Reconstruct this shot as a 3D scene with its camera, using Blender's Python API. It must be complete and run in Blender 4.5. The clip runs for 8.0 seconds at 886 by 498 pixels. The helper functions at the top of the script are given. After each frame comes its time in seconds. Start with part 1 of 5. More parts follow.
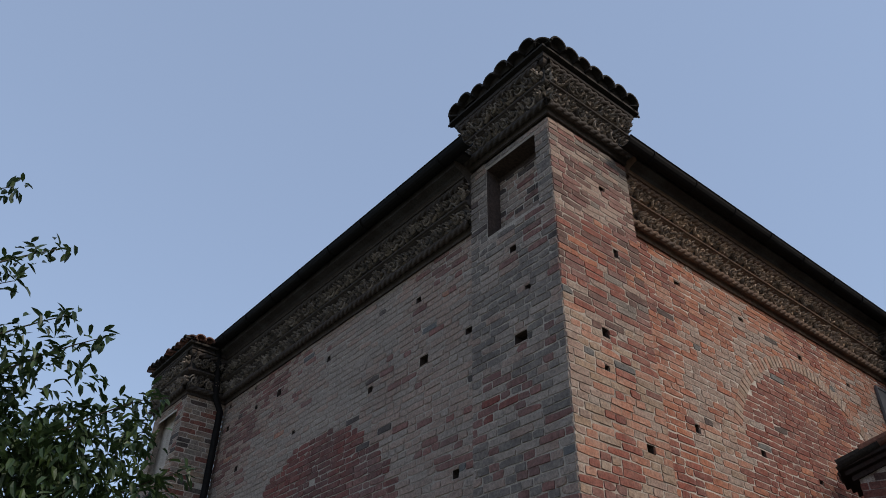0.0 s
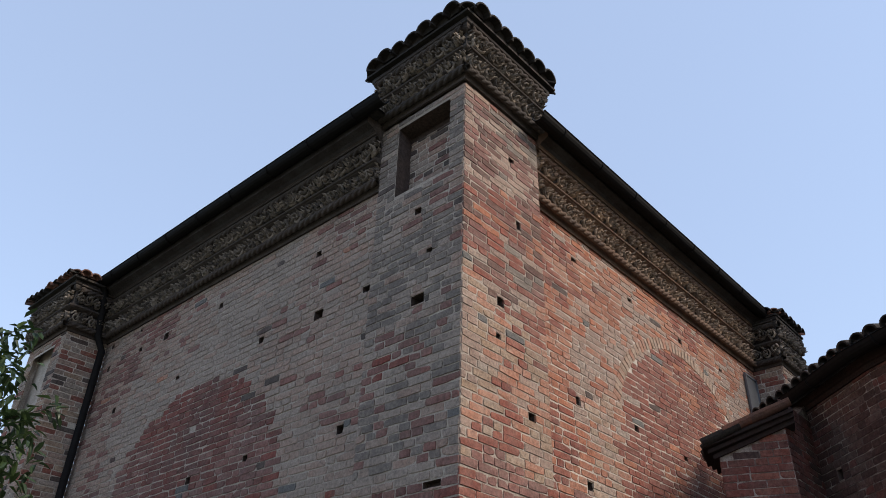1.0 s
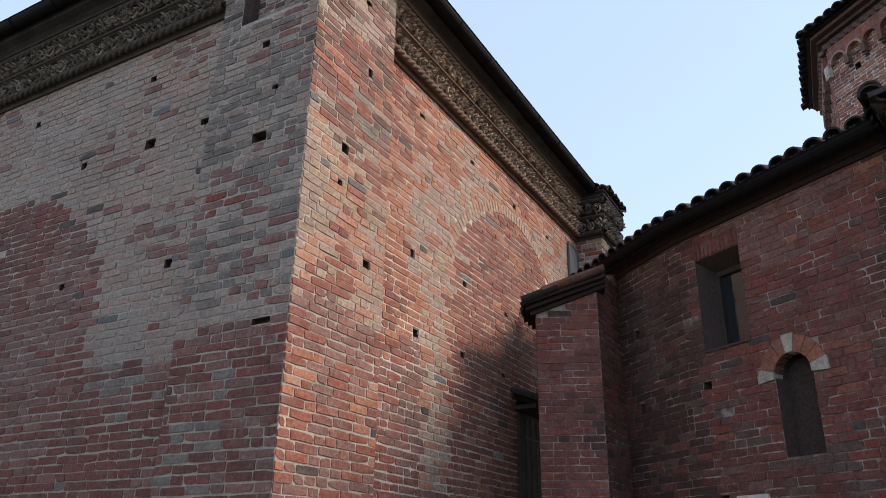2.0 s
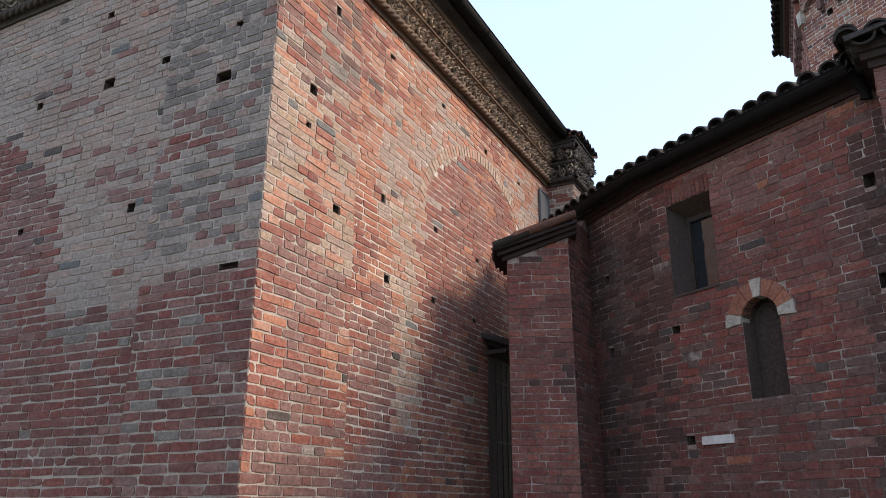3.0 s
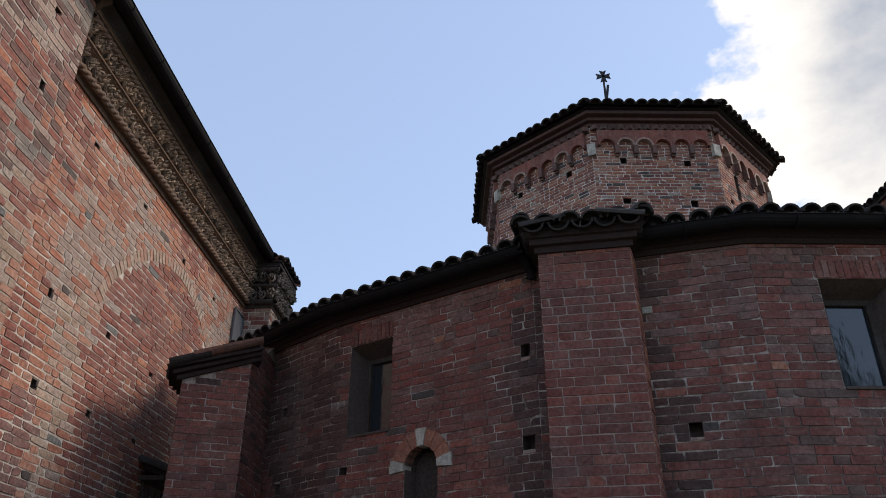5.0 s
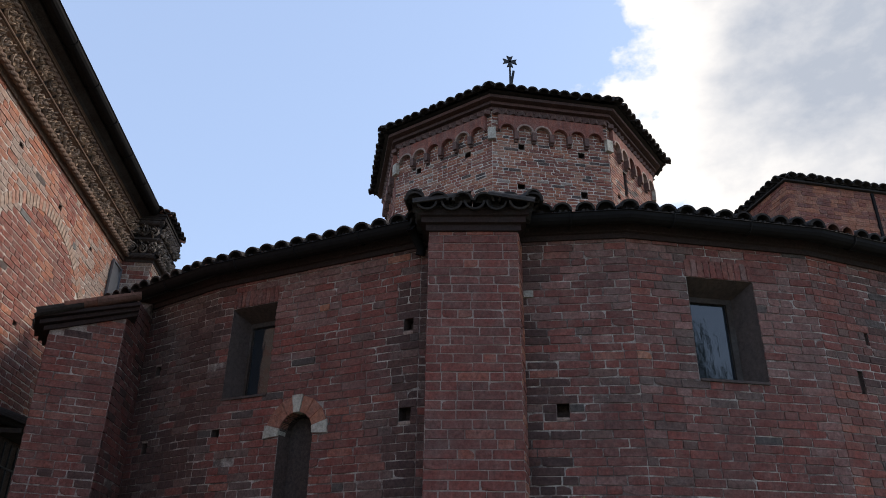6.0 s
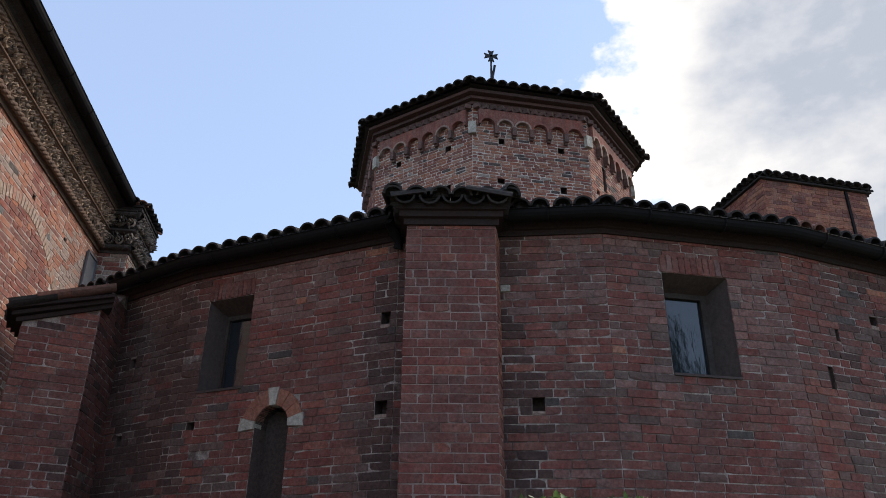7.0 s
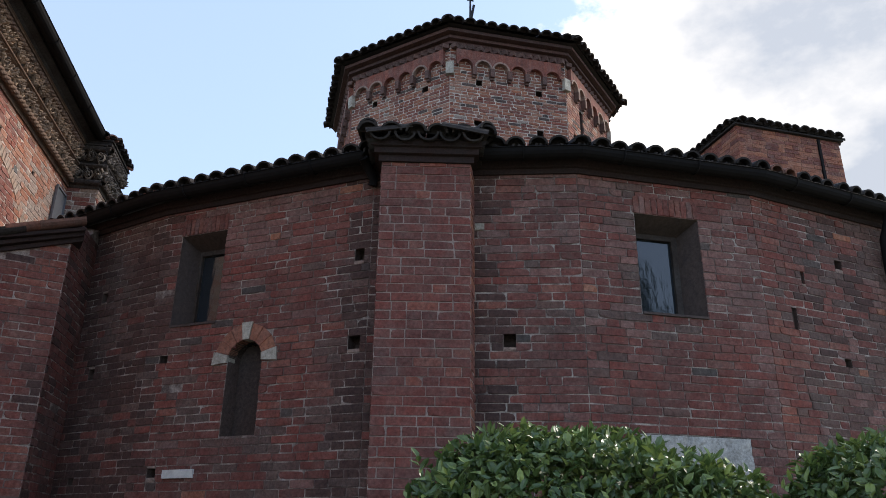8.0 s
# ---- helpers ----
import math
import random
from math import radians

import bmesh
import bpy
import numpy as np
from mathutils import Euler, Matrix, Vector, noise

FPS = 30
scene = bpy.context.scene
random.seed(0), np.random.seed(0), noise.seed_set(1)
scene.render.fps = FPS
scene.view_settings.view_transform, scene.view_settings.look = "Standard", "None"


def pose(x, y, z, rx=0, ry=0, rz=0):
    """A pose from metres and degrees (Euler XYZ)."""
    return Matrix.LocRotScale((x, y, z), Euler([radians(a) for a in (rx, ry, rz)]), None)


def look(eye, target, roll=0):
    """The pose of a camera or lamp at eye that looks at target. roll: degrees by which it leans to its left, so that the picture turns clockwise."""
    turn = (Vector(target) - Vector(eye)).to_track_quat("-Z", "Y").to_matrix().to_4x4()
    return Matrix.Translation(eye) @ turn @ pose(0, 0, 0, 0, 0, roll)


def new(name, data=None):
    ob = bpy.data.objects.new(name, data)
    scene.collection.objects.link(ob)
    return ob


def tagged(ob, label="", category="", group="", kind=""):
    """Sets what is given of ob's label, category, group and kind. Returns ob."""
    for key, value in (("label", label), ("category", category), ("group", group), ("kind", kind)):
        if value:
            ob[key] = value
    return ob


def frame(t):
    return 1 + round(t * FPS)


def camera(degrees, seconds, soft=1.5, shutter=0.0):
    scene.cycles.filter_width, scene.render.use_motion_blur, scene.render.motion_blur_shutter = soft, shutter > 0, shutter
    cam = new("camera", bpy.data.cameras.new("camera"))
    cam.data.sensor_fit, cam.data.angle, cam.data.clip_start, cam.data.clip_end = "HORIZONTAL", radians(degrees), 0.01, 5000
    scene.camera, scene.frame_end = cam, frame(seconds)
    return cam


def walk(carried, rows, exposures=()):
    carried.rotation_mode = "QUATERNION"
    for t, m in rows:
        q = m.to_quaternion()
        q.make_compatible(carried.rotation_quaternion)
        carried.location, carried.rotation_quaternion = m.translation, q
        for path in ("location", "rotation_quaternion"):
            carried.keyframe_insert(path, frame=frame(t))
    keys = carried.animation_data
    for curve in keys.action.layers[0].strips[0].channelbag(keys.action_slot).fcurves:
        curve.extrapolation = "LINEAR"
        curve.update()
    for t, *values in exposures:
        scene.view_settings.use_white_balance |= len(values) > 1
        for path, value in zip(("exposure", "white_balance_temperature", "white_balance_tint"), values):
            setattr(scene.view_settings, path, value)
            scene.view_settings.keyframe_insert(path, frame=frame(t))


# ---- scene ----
cam = camera(60.23, 8.0, soft=0.9)
PATH = [
    (0.0, (-0.127, 0.021, 1.633), (2.911, 3.843, 5.120), 1.17),
    (0.5, (-0.100, 0.021, 1.630), (3.099, 3.765, 5.057), 1.70),
    (1.0, (-0.075, 0.018, 1.633), (3.606, 3.459, 4.891), 1.81),
    (1.5, (-0.044, 0.035, 1.594), (4.252, 3.084, 4.465), 1.37),
    (2.0, (-0.013, 0.043, 1.560), (4.795, 2.788, 3.871), 0.91),
    (2.2, (-0.012, 0.045, 1.558), (4.937, 2.697, 3.673), 0.64),
    (3.3, (0.074, 0.110, 1.577), (5.130, 2.710, 3.495), 0.06),
    (3.5, (0.080, 0.101, 1.584), (5.156, 2.631, 3.541), 0.18),
    (4.0, (0.078, 0.060, 1.610), (5.318, 1.936, 3.853), -0.00),
    (4.5, (0.070, 0.012, 1.627), (5.366, 1.124, 4.220), -0.24),
    (5.0, (0.068, -0.049, 1.636), (5.355, 0.297, 4.453), 0.10),
    (5.2, (0.070, -0.055, 1.632), (5.359, 0.020, 4.464), 0.05),
    (6.3, (-0.010, -0.074, 1.609), (5.371, -0.648, 4.201), 0.94),
    (6.5, (-0.014, -0.072, 1.604), (5.364, -0.675, 4.196), 0.86),
    (7.0, (0.001, -0.097, 1.614), (5.375, -0.739, 4.205), 0.68),
    (7.5, (-0.001, -0.101, 1.588), (5.372, -0.807, 4.162), 0.91),
    (7.8, (0.012, -0.116, 1.588), (5.455, -0.899, 3.988), 0.61),
    (8.0, (0.017, -0.111, 1.545), (5.532, -0.971, 3.745), 0.73),
]
walk(cam, [(t, look(eye, target, roll)) for t, eye, target, roll in PATH],
     exposures=[(0.0, 0.5, 7000, 10), (1.0, 1.05, 7200, 11), (2.0, 1.42, 7300, 12), (3.5, 1.85, 7300, 12), (4.2, 1.4, 7300, 12), (5.0, 0.95, 7000, 11), (6.5, 1.08, 6900, 11), (7.5, 1.12, 6900, 11), (8.0, 1.35, 7000, 11)])

# ---- world, sun ----
SUN_TO = Vector((0.26, -0.80, 0.62)).normalized()
world = bpy.data.worlds.new("sky")
scene.world = world
world.use_nodes = True
wn, wl = world.node_tree.nodes, world.node_tree.links
wn.clear()
w_out = wn.new("ShaderNodeOutputWorld")
w_bg = wn.new("ShaderNodeBackground")
w_sky = wn.new("ShaderNodeTexSky")
w_sky.sky_type = "NISHITA"
w_sky.sun_disc = False
w_sky.sun_elevation = math.asin(SUN_TO.z)
w_sky.sun_rotation = math.atan2(SUN_TO.x, SUN_TO.y)
w_sky.air_density, w_sky.dust_density, w_sky.ozone_density = 1.0, 0.5, 1.0
w_bg.inputs["Strength"].default_value = 0.135
w_tc = wn.new("ShaderNodeTexCoord")
w_map = wn.new("ShaderNodeMapping")
w_map.inputs["Scale"].default_value = (1.0, 1.0, 1.7)
w_map.inputs["Location"].default_value = (0.35, 0.1, 0.2)
w_noise = wn.new("ShaderNodeTexNoise")
w_noise.inputs["Scale"].default_value = 2.6
w_noise.inputs["Detail"].default_value = 9
w_noise.inputs["Roughness"].default_value = 0.56
w_dot = wn.new("ShaderNodeVectorMath")
w_dot.operation = "DOT_PRODUCT"
w_dot.inputs[1].default_value = Vector((0.60, -0.72, 0.36)).normalized()
w_rng = wn.new("ShaderNodeMapRange")
w_rng.inputs["From Min"].default_value, w_rng.inputs["From Max"].default_value = 0.78, 1.0
w_rng.inputs["To Min"].default_value, w_rng.inputs["To Max"].default_value = -0.25, 0.40
w_add = wn.new("ShaderNodeMath")
w_add.operation = "ADD"
w_ramp = wn.new("ShaderNodeValToRGB")
w_ramp.color_ramp.elements[0].position, w_ramp.color_ramp.elements[1].position = 0.515, 0.555
w_mix = wn.new("ShaderNodeMixRGB")
w_ccol = wn.new("ShaderNodeValToRGB")
w_ccol.color_ramp.elements[0].position, w_ccol.color_ramp.elements[0].color = 0.56, (4.4, 4.35, 4.3, 1)
w_ccol.color_ramp.elements[1].position, w_ccol.color_ramp.elements[1].color = 0.80, (1.8, 2.05, 2.5, 1)
# a thin summer veil over the whole sky
w_veil = wn.new("ShaderNodeMixRGB")
w_veil.inputs["Fac"].default_value = 0.6
w_veil.inputs["Color2"].default_value = (1.85, 2.5, 3.9, 1)
wl.new(w_tc.outputs["Generated"], w_map.inputs["Vector"])
wl.new(w_map.outputs["Vector"], w_noise.inputs["Vector"])
wl.new(w_tc.outputs["Generated"], w_dot.inputs[0])
wl.new(w_dot.outputs["Value"], w_rng.inputs["Value"])
wl.new(w_noise.outputs["Fac"], w_add.inputs[0])
wl.new(w_rng.outputs["Result"], w_add.inputs[1])
wl.new(w_add.outputs["Value"], w_ramp.inputs["Fac"])
wl.new(w_ramp.outputs["Color"], w_mix.inputs["Fac"])
wl.new(w_sky.outputs["Color"], w_veil.inputs["Color1"])
wl.new(w_veil.outputs["Color"], w_mix.inputs["Color1"])
wl.new(w_add.outputs["Value"], w_ccol.inputs["Fac"])
wl.new(w_ccol.outputs["Color"], w_mix.inputs["Color2"])
wl.new(w_mix.outputs["Color"], w_bg.inputs["Color"])
wl.new(w_bg.outputs["Background"], w_out.inputs["Surface"])

sun = new("sun", bpy.data.lights.new("sun", "SUN"))
sun.data.energy, sun.data.angle, sun.data.color = 1.5, radians(18), (1.0, 0.95, 0.89)
sun.matrix_world = look(SUN_TO * 60, (0, 0, 0))


# ---- materials ----
def material(name, col, col2=None, rough=0.9, vary=0.5, grain=34.0, stain=(0.1, 0.1, 0.1), stain_amt=0.35,
             stain_scale=2.1, bump=0.55, metal=0.0, spec=0.3, film=None, film_amt=0.0, patina=0.0, film_scale=7.0, film_edge=(0.40, 0.62)):
    """Matt mineral or painted surface: tone varies from piece to piece, with grain, blotches and relief."""
    m = bpy.data.materials.new(name)
    m.use_nodes = True
    n, l = m.node_tree.nodes, m.node_tree.links
    b = n["Principled BSDF"]
    b.inputs["Roughness"].default_value, b.inputs["Metallic"].default_value = rough, metal
    b.inputs["Specular IOR Level"].default_value = spec
    geo, obi = n.new("ShaderNodeNewGeometry"), n.new("ShaderNodeObjectInfo")
    add = n.new("ShaderNodeMath")
    add.operation = "ADD"
    l.new(geo.outputs["Random Per Island"], add.inputs[0])
    l.new(obi.outputs["Random"], add.inputs[1])
    fr = n.new("ShaderNodeMath")
    fr.operation = "FRACT"
    l.new(add.outputs[0], fr.inputs[0])
    mix1 = n.new("ShaderNodeMixRGB")
    mix1.inputs["Color1"].default_value = (*col, 1)
    mix1.inputs["Color2"].default_value = (*(col2 or [c * 0.6 for c in col]), 1)
    l.new(fr.outputs[0], mix1.inputs["Fac"])
    # blotches
    n1 = n.new("ShaderNodeTexNoise")
    n1.inputs["Scale"].default_value, n1.inputs["Detail"].default_value = stain_scale, 6
    n1.inputs["Roughness"].default_value = 0.65
    l.new(geo.outputs["Position"], n1.inputs["Vector"])
    r1 = n.new("ShaderNodeMapRange")
    r1.inputs["From Min"].default_value, r1.inputs["From Max"].default_value = 0.42, 0.68
    r1.inputs["To Max"].default_value = stain_amt
    l.new(n1.outputs["Fac"], r1.inputs["Value"])
    mix2 = n.new("ShaderNodeMixRGB")
    mix2.inputs["Color2"].default_value = (*stain, 1)
    l.new(r1.outputs["Result"], mix2.inputs["Fac"])
    l.new(mix1.outputs["Color"], mix2.inputs["Color1"])
    last = mix2
    if film:
        n3 = n.new("ShaderNodeTexNoise")
        n3.inputs["Scale"].default_value, n3.inputs["Detail"].default_value = film_scale, 7
        n3.inputs["Roughness"].default_value = 0.7
        l.new(geo.outputs["Position"], n3.inputs["Vector"])
        r3 = n.new("ShaderNodeMapRange")
        r3.inputs["From Min"].default_value, r3.inputs["From Max"].default_value = film_edge
        r3.inputs["To Max"].default_value = film_amt
        l.new(n3.outputs["Fac"], r3.inputs["Value"])
        mix3 = n.new("ShaderNodeMixRGB")
        mix3.inputs["Color2"].default_value = (*film, 1)
        l.new(r3.outputs["Result"], mix3.inputs["Fac"])
        l.new(last.outputs["Color"], mix3.inputs["Color1"])
        last = mix3
    if patina:
        n4 = n.new("ShaderNodeTexNoise")
        n4.inputs["Scale"].default_value, n4.inputs["Detail"].default_value = 0.85, 8
        n4.inputs["Roughness"].default_value = 0.6
        l.new(geo.outputs["Position"], n4.inputs["Vector"])
        r4 = n.new("ShaderNodeMapRange")
        r4.inputs["From Min"].default_value, r4.inputs["From Max"].default_value = 0.38, 0.60
        r4.inputs["To Min"].default_value, r4.inputs["To Max"].default_value = patina * 0.25, patina
        l.new(n4.outputs["Fac"], r4.inputs["Value"])
        mix4 = n.new("ShaderNodeMixRGB")
        mix4.inputs["Color2"].default_value = (0.30, 0.232, 0.192, 1)
        l.new(r4.outputs["Result"], mix4.inputs["Fac"])
        l.new(last.outputs["Color"], mix4.inputs["Color1"])
        last = mix4
    # grain
    n2 = n.new("ShaderNodeTexNoise")
    n2.inputs["Scale"].default_value, n2.inputs["Detail"].default_value = grain, 8
    n2.inputs["Roughness"].default_value = 0.7
    l.new(geo.outputs["Position"], n2.inputs["Vector"])
    r2 = n.new("ShaderNodeMapRange")
    r2.inputs["From Min"].default_value, r2.inputs["From Max"].default_value = 0.3, 0.7
    r2.inputs["To Min"].default_value, r2.inputs["To Max"].default_value = 1 - vary, 1 + vary
    l.new(n2.outputs["Fac"], r2.inputs["Value"])
    mul = n.new("ShaderNodeVectorMath")
    mul.operation = "SCALE"
    l.new(last.outputs["Color"], mul.inputs[0])
    l.new(r2.outputs["Result"], mul.inputs["Scale"])
    l.new(mul.outputs["Vector"], b.inputs["Base Color"])
    if bump:
        bp = n.new("ShaderNodeBump")
        bp.inputs["Strength"].default_value, bp.inputs["Distance"].default_value = bump, 0.012
        l.new(n2.outputs["Fac"], bp.inputs["Height"])
        l.new(bp.outputs["Normal"], b.inputs["Normal"])
    return m


SOOT = (0.055, 0.05, 0.047)
LIME = (0.40, 0.36, 0.30)
M = {
    "red": material("brick_red", (0.25, 0.075, 0.05), (0.17, 0.055, 0.042), stain=SOOT, film=LIME, film_amt=0.14),
    "orange": material("brick_orange", (0.35, 0.13, 0.072), (0.27, 0.095, 0.058), stain=SOOT, stain_amt=0.25, film=LIME, film_amt=0.15),
    "salmon": material("brick_salmon", (0.37, 0.155, 0.095), (0.30, 0.115, 0.07), stain=SOOT, stain_amt=0.2, film=LIME, film_amt=0.25, patina=0.18),
    "buff": material("brick_buff", (0.31, 0.195, 0.125), (0.25, 0.15, 0.10), stain=SOOT, stain_amt=0.3, film=LIME, film_amt=0.3, patina=0.3),
    "limed": material("brick_limed", (0.34, 0.22, 0.155), (0.30, 0.185, 0.13), stain=(0.24, 0.15, 0.11), stain_amt=0.4, film=LIME, film_amt=0.45, patina=0.15),
    "grey": material("brick_grey", (0.29, 0.222, 0.184), (0.215, 0.163, 0.137), stain=SOOT, stain_amt=0.45, film=LIME, film_amt=0.3, patina=0.75),
    "umber": material("brick_umber", (0.33, 0.205, 0.158), (0.25, 0.155, 0.12), stain=SOOT, stain_amt=0.4, film=LIME, film_amt=0.28, patina=0.38),
    "purple": material("brick_purple", (0.215, 0.085, 0.069), (0.155, 0.064, 0.055), stain=SOOT, film=LIME, film_amt=0.12, patina=0.12),
    "maroon": material("brick_maroon", (0.205, 0.056, 0.042), (0.14, 0.043, 0.034), stain=SOOT, stain_amt=0.5, stain_scale=1.5, film=LIME, film_amt=0.10),
    "dark": material("brick_dark", (0.085, 0.055, 0.048), (0.055, 0.04, 0.036), stain=SOOT, film=LIME, film_amt=0.1),
    "blue": material("brick_blue", (0.115, 0.105, 0.10), (0.15, 0.14, 0.13), stain=SOOT),
    "mortar": material("mortar", (0.52, 0.45, 0.385), (0.52, 0.45, 0.385), grain=60, vary=0.35, stain=(0.26, 0.21, 0.175), stain_amt=0.7, stain_scale=2.2, bump=0.6),
    "mortar_old": material("mortar_old", (0.40, 0.335, 0.28), (0.40, 0.335, 0.28), grain=60, vary=0.35, stain=(0.19, 0.155, 0.13), stain_amt=0.75, stain_scale=1.4, bump=0.6),
    "mortar_dark": material("mortar_sooty", (0.17, 0.115, 0.098), (0.17, 0.115, 0.098), grain=60, vary=0.4, stain=(0.06, 0.05, 0.045), stain_amt=0.8, stain_scale=1.6, bump=0.6,
                            film=(0.52, 0.45, 0.39), film_amt=0.8, film_scale=4.0, film_edge=(0.46, 0.62)),
    "mortar_thin": material("mortar_pinkish", (0.36, 0.285, 0.245), (0.36, 0.285, 0.245), grain=60, vary=0.35, stain=(0.16, 0.10, 0.085), stain_amt=0.8, stain_scale=2.2, bump=0.5),
    # brick darkened nearly to black: shade below the eaves put into the colour
    "shaded_brick": material("shaded_brick", (0.040, 0.022, 0.019), (0.03, 0.018, 0.016), grain=40, vary=0.4, stain=(0.03, 0.024, 0.022), stain_amt=0.6, stain_scale=4, bump=0.5),
    # dark brick for sooty stretches, and for step shadows on the drum cornice
    "soot_shade": material("brick_soot_shade", (0.100, 0.047, 0.038), (0.072, 0.038, 0.033), stain=(0.05, 0.031, 0.027), stain_amt=0.5, film=LIME, film_amt=0.03),
    "dusky": material("brick_dusky", (0.17, 0.133, 0.115), (0.12, 0.096, 0.085), stain=SOOT, stain_amt=0.5, film=LIME, film_amt=0.2, patina=0.25),
    "smoky": material("brick_smoky", (0.135, 0.064, 0.051), (0.098, 0.054, 0.046), stain=(0.06, 0.042, 0.037), stain_amt=0.45, film=LIME, film_amt=0.10, patina=0.05),
    # darkened masonry for holes and recesses: their shade put into the colour
    "shaded_recess": material("shaded_recess_masonry", (0.09, 0.06, 0.05), stain=SOOT, bump=0.5),
    # relief paler than its mouldings: highlights on the leaves put into the colour
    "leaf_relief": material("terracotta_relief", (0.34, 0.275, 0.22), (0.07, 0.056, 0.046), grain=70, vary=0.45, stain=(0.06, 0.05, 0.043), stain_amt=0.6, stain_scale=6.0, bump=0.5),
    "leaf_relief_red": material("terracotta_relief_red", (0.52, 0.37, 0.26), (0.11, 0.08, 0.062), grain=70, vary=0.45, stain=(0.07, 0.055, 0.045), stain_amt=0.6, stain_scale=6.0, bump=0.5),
    "mortar_pale": material("lime_mortar_pale", (0.60, 0.53, 0.46), (0.60, 0.53, 0.46), grain=60, vary=0.3, stain=(0.33, 0.28, 0.24), stain_amt=0.6, stain_scale=3, bump=0.5),
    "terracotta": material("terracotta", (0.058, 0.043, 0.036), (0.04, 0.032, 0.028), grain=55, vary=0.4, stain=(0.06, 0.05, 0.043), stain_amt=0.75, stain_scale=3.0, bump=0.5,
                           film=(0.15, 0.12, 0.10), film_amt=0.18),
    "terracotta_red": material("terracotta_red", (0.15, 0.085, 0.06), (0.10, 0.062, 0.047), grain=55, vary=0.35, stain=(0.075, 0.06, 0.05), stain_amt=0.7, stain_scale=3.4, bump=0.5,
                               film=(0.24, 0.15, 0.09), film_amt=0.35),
    "tile": material("roof_tile", (0.042, 0.033, 0.029), (0.024, 0.020, 0.019), grain=35, vary=0.45, stain=(0.04, 0.036, 0.03), stain_amt=0.6, stain_scale=5, bump=0.4),
    "tile_red": material("roof_tile_red", (0.26, 0.11, 0.075), (0.16, 0.085, 0.065), grain=35, vary=0.35, stain=(0.06, 0.05, 0.045), stain_amt=0.6, stain_scale=6, bump=0.4),
    # near-black terracotta: shade of the cornice recesses put into the colour
    "cornice_shade": material("shaded_terracotta", (0.028, 0.021, 0.018), (0.028, 0.021, 0.018), grain=50, bump=0.5),
    "metal": material("gutter_metal", (0.012, 0.011, 0.011), (0.012, 0.011, 0.011), rough=0.7, vary=0.2, grain=15, stain=(0.014, 0.012, 0.011), stain_amt=0.4, stain_scale=4, bump=0.05, metal=0.0, spec=0.08),
    # soffit boards near black: the shade under the roof edge is in the colour
    "eave_board": material("shaded_eave_board", (0.016, 0.013, 0.012), (0.016, 0.013, 0.012), grain=20, bump=0.3),
    "iron": material("wrought_iron", (0.02, 0.018, 0.018), (0.02, 0.018, 0.018), rough=0.6, bump=0.2, metal=0.3),
    "wood": material("dark_timber", (0.05, 0.034, 0.026), (0.04, 0.028, 0.022), rough=0.7, grain=30, bump=0.3),
    "stone": material("pale_stone", (0.50, 0.45, 0.37), (0.42, 0.38, 0.32), grain=45, vary=0.35, stain=(0.17, 0.15, 0.12), stain_amt=0.75, stain_scale=9, bump=0.6),
    "white": material("white_marble", (0.66, 0.64, 0.60), (0.66, 0.64, 0.60), grain=30, vary=0.15, stain=(0.3, 0.28, 0.25), stain_amt=0.4, stain_scale=7, bump=0.3),
    "cement": material("cement_render", (0.44, 0.42, 0.39), (0.44, 0.42, 0.39), grain=38, vary=0.4, stain=(0.2, 0.19, 0.17), stain_amt=0.6, stain_scale=6, bump=0.9),
    "plaster": material("lime_plaster", (0.46, 0.36, 0.27), (0.46, 0.36, 0.27), grain=30, vary=0.25, stain=(0.26, 0.17, 0.12), stain_amt=0.7, stain_scale=4, bump=0.5),
    "ground": material("gravel_ground", (0.20, 0.185, 0.14), (0.20, 0.185, 0.14), grain=60, vary=0.5, stain=(0.085, 0.10, 0.045), stain_amt=0.8, stain_scale=0.7, bump=0.6),
    "bark": material("bark", (0.085, 0.065, 0.05), (0.06, 0.046, 0.036), grain=30, vary=0.5, bump=0.8),
    "zinc": material("zinc_sheet", (0.15, 0.155, 0.17), (0.15, 0.155, 0.17), rough=0.5, vary=0.15, grain=12, stain=(0.17, 0.18, 0.19), stain_amt=0.6, stain_scale=4, bump=0.05, metal=0.6),
}


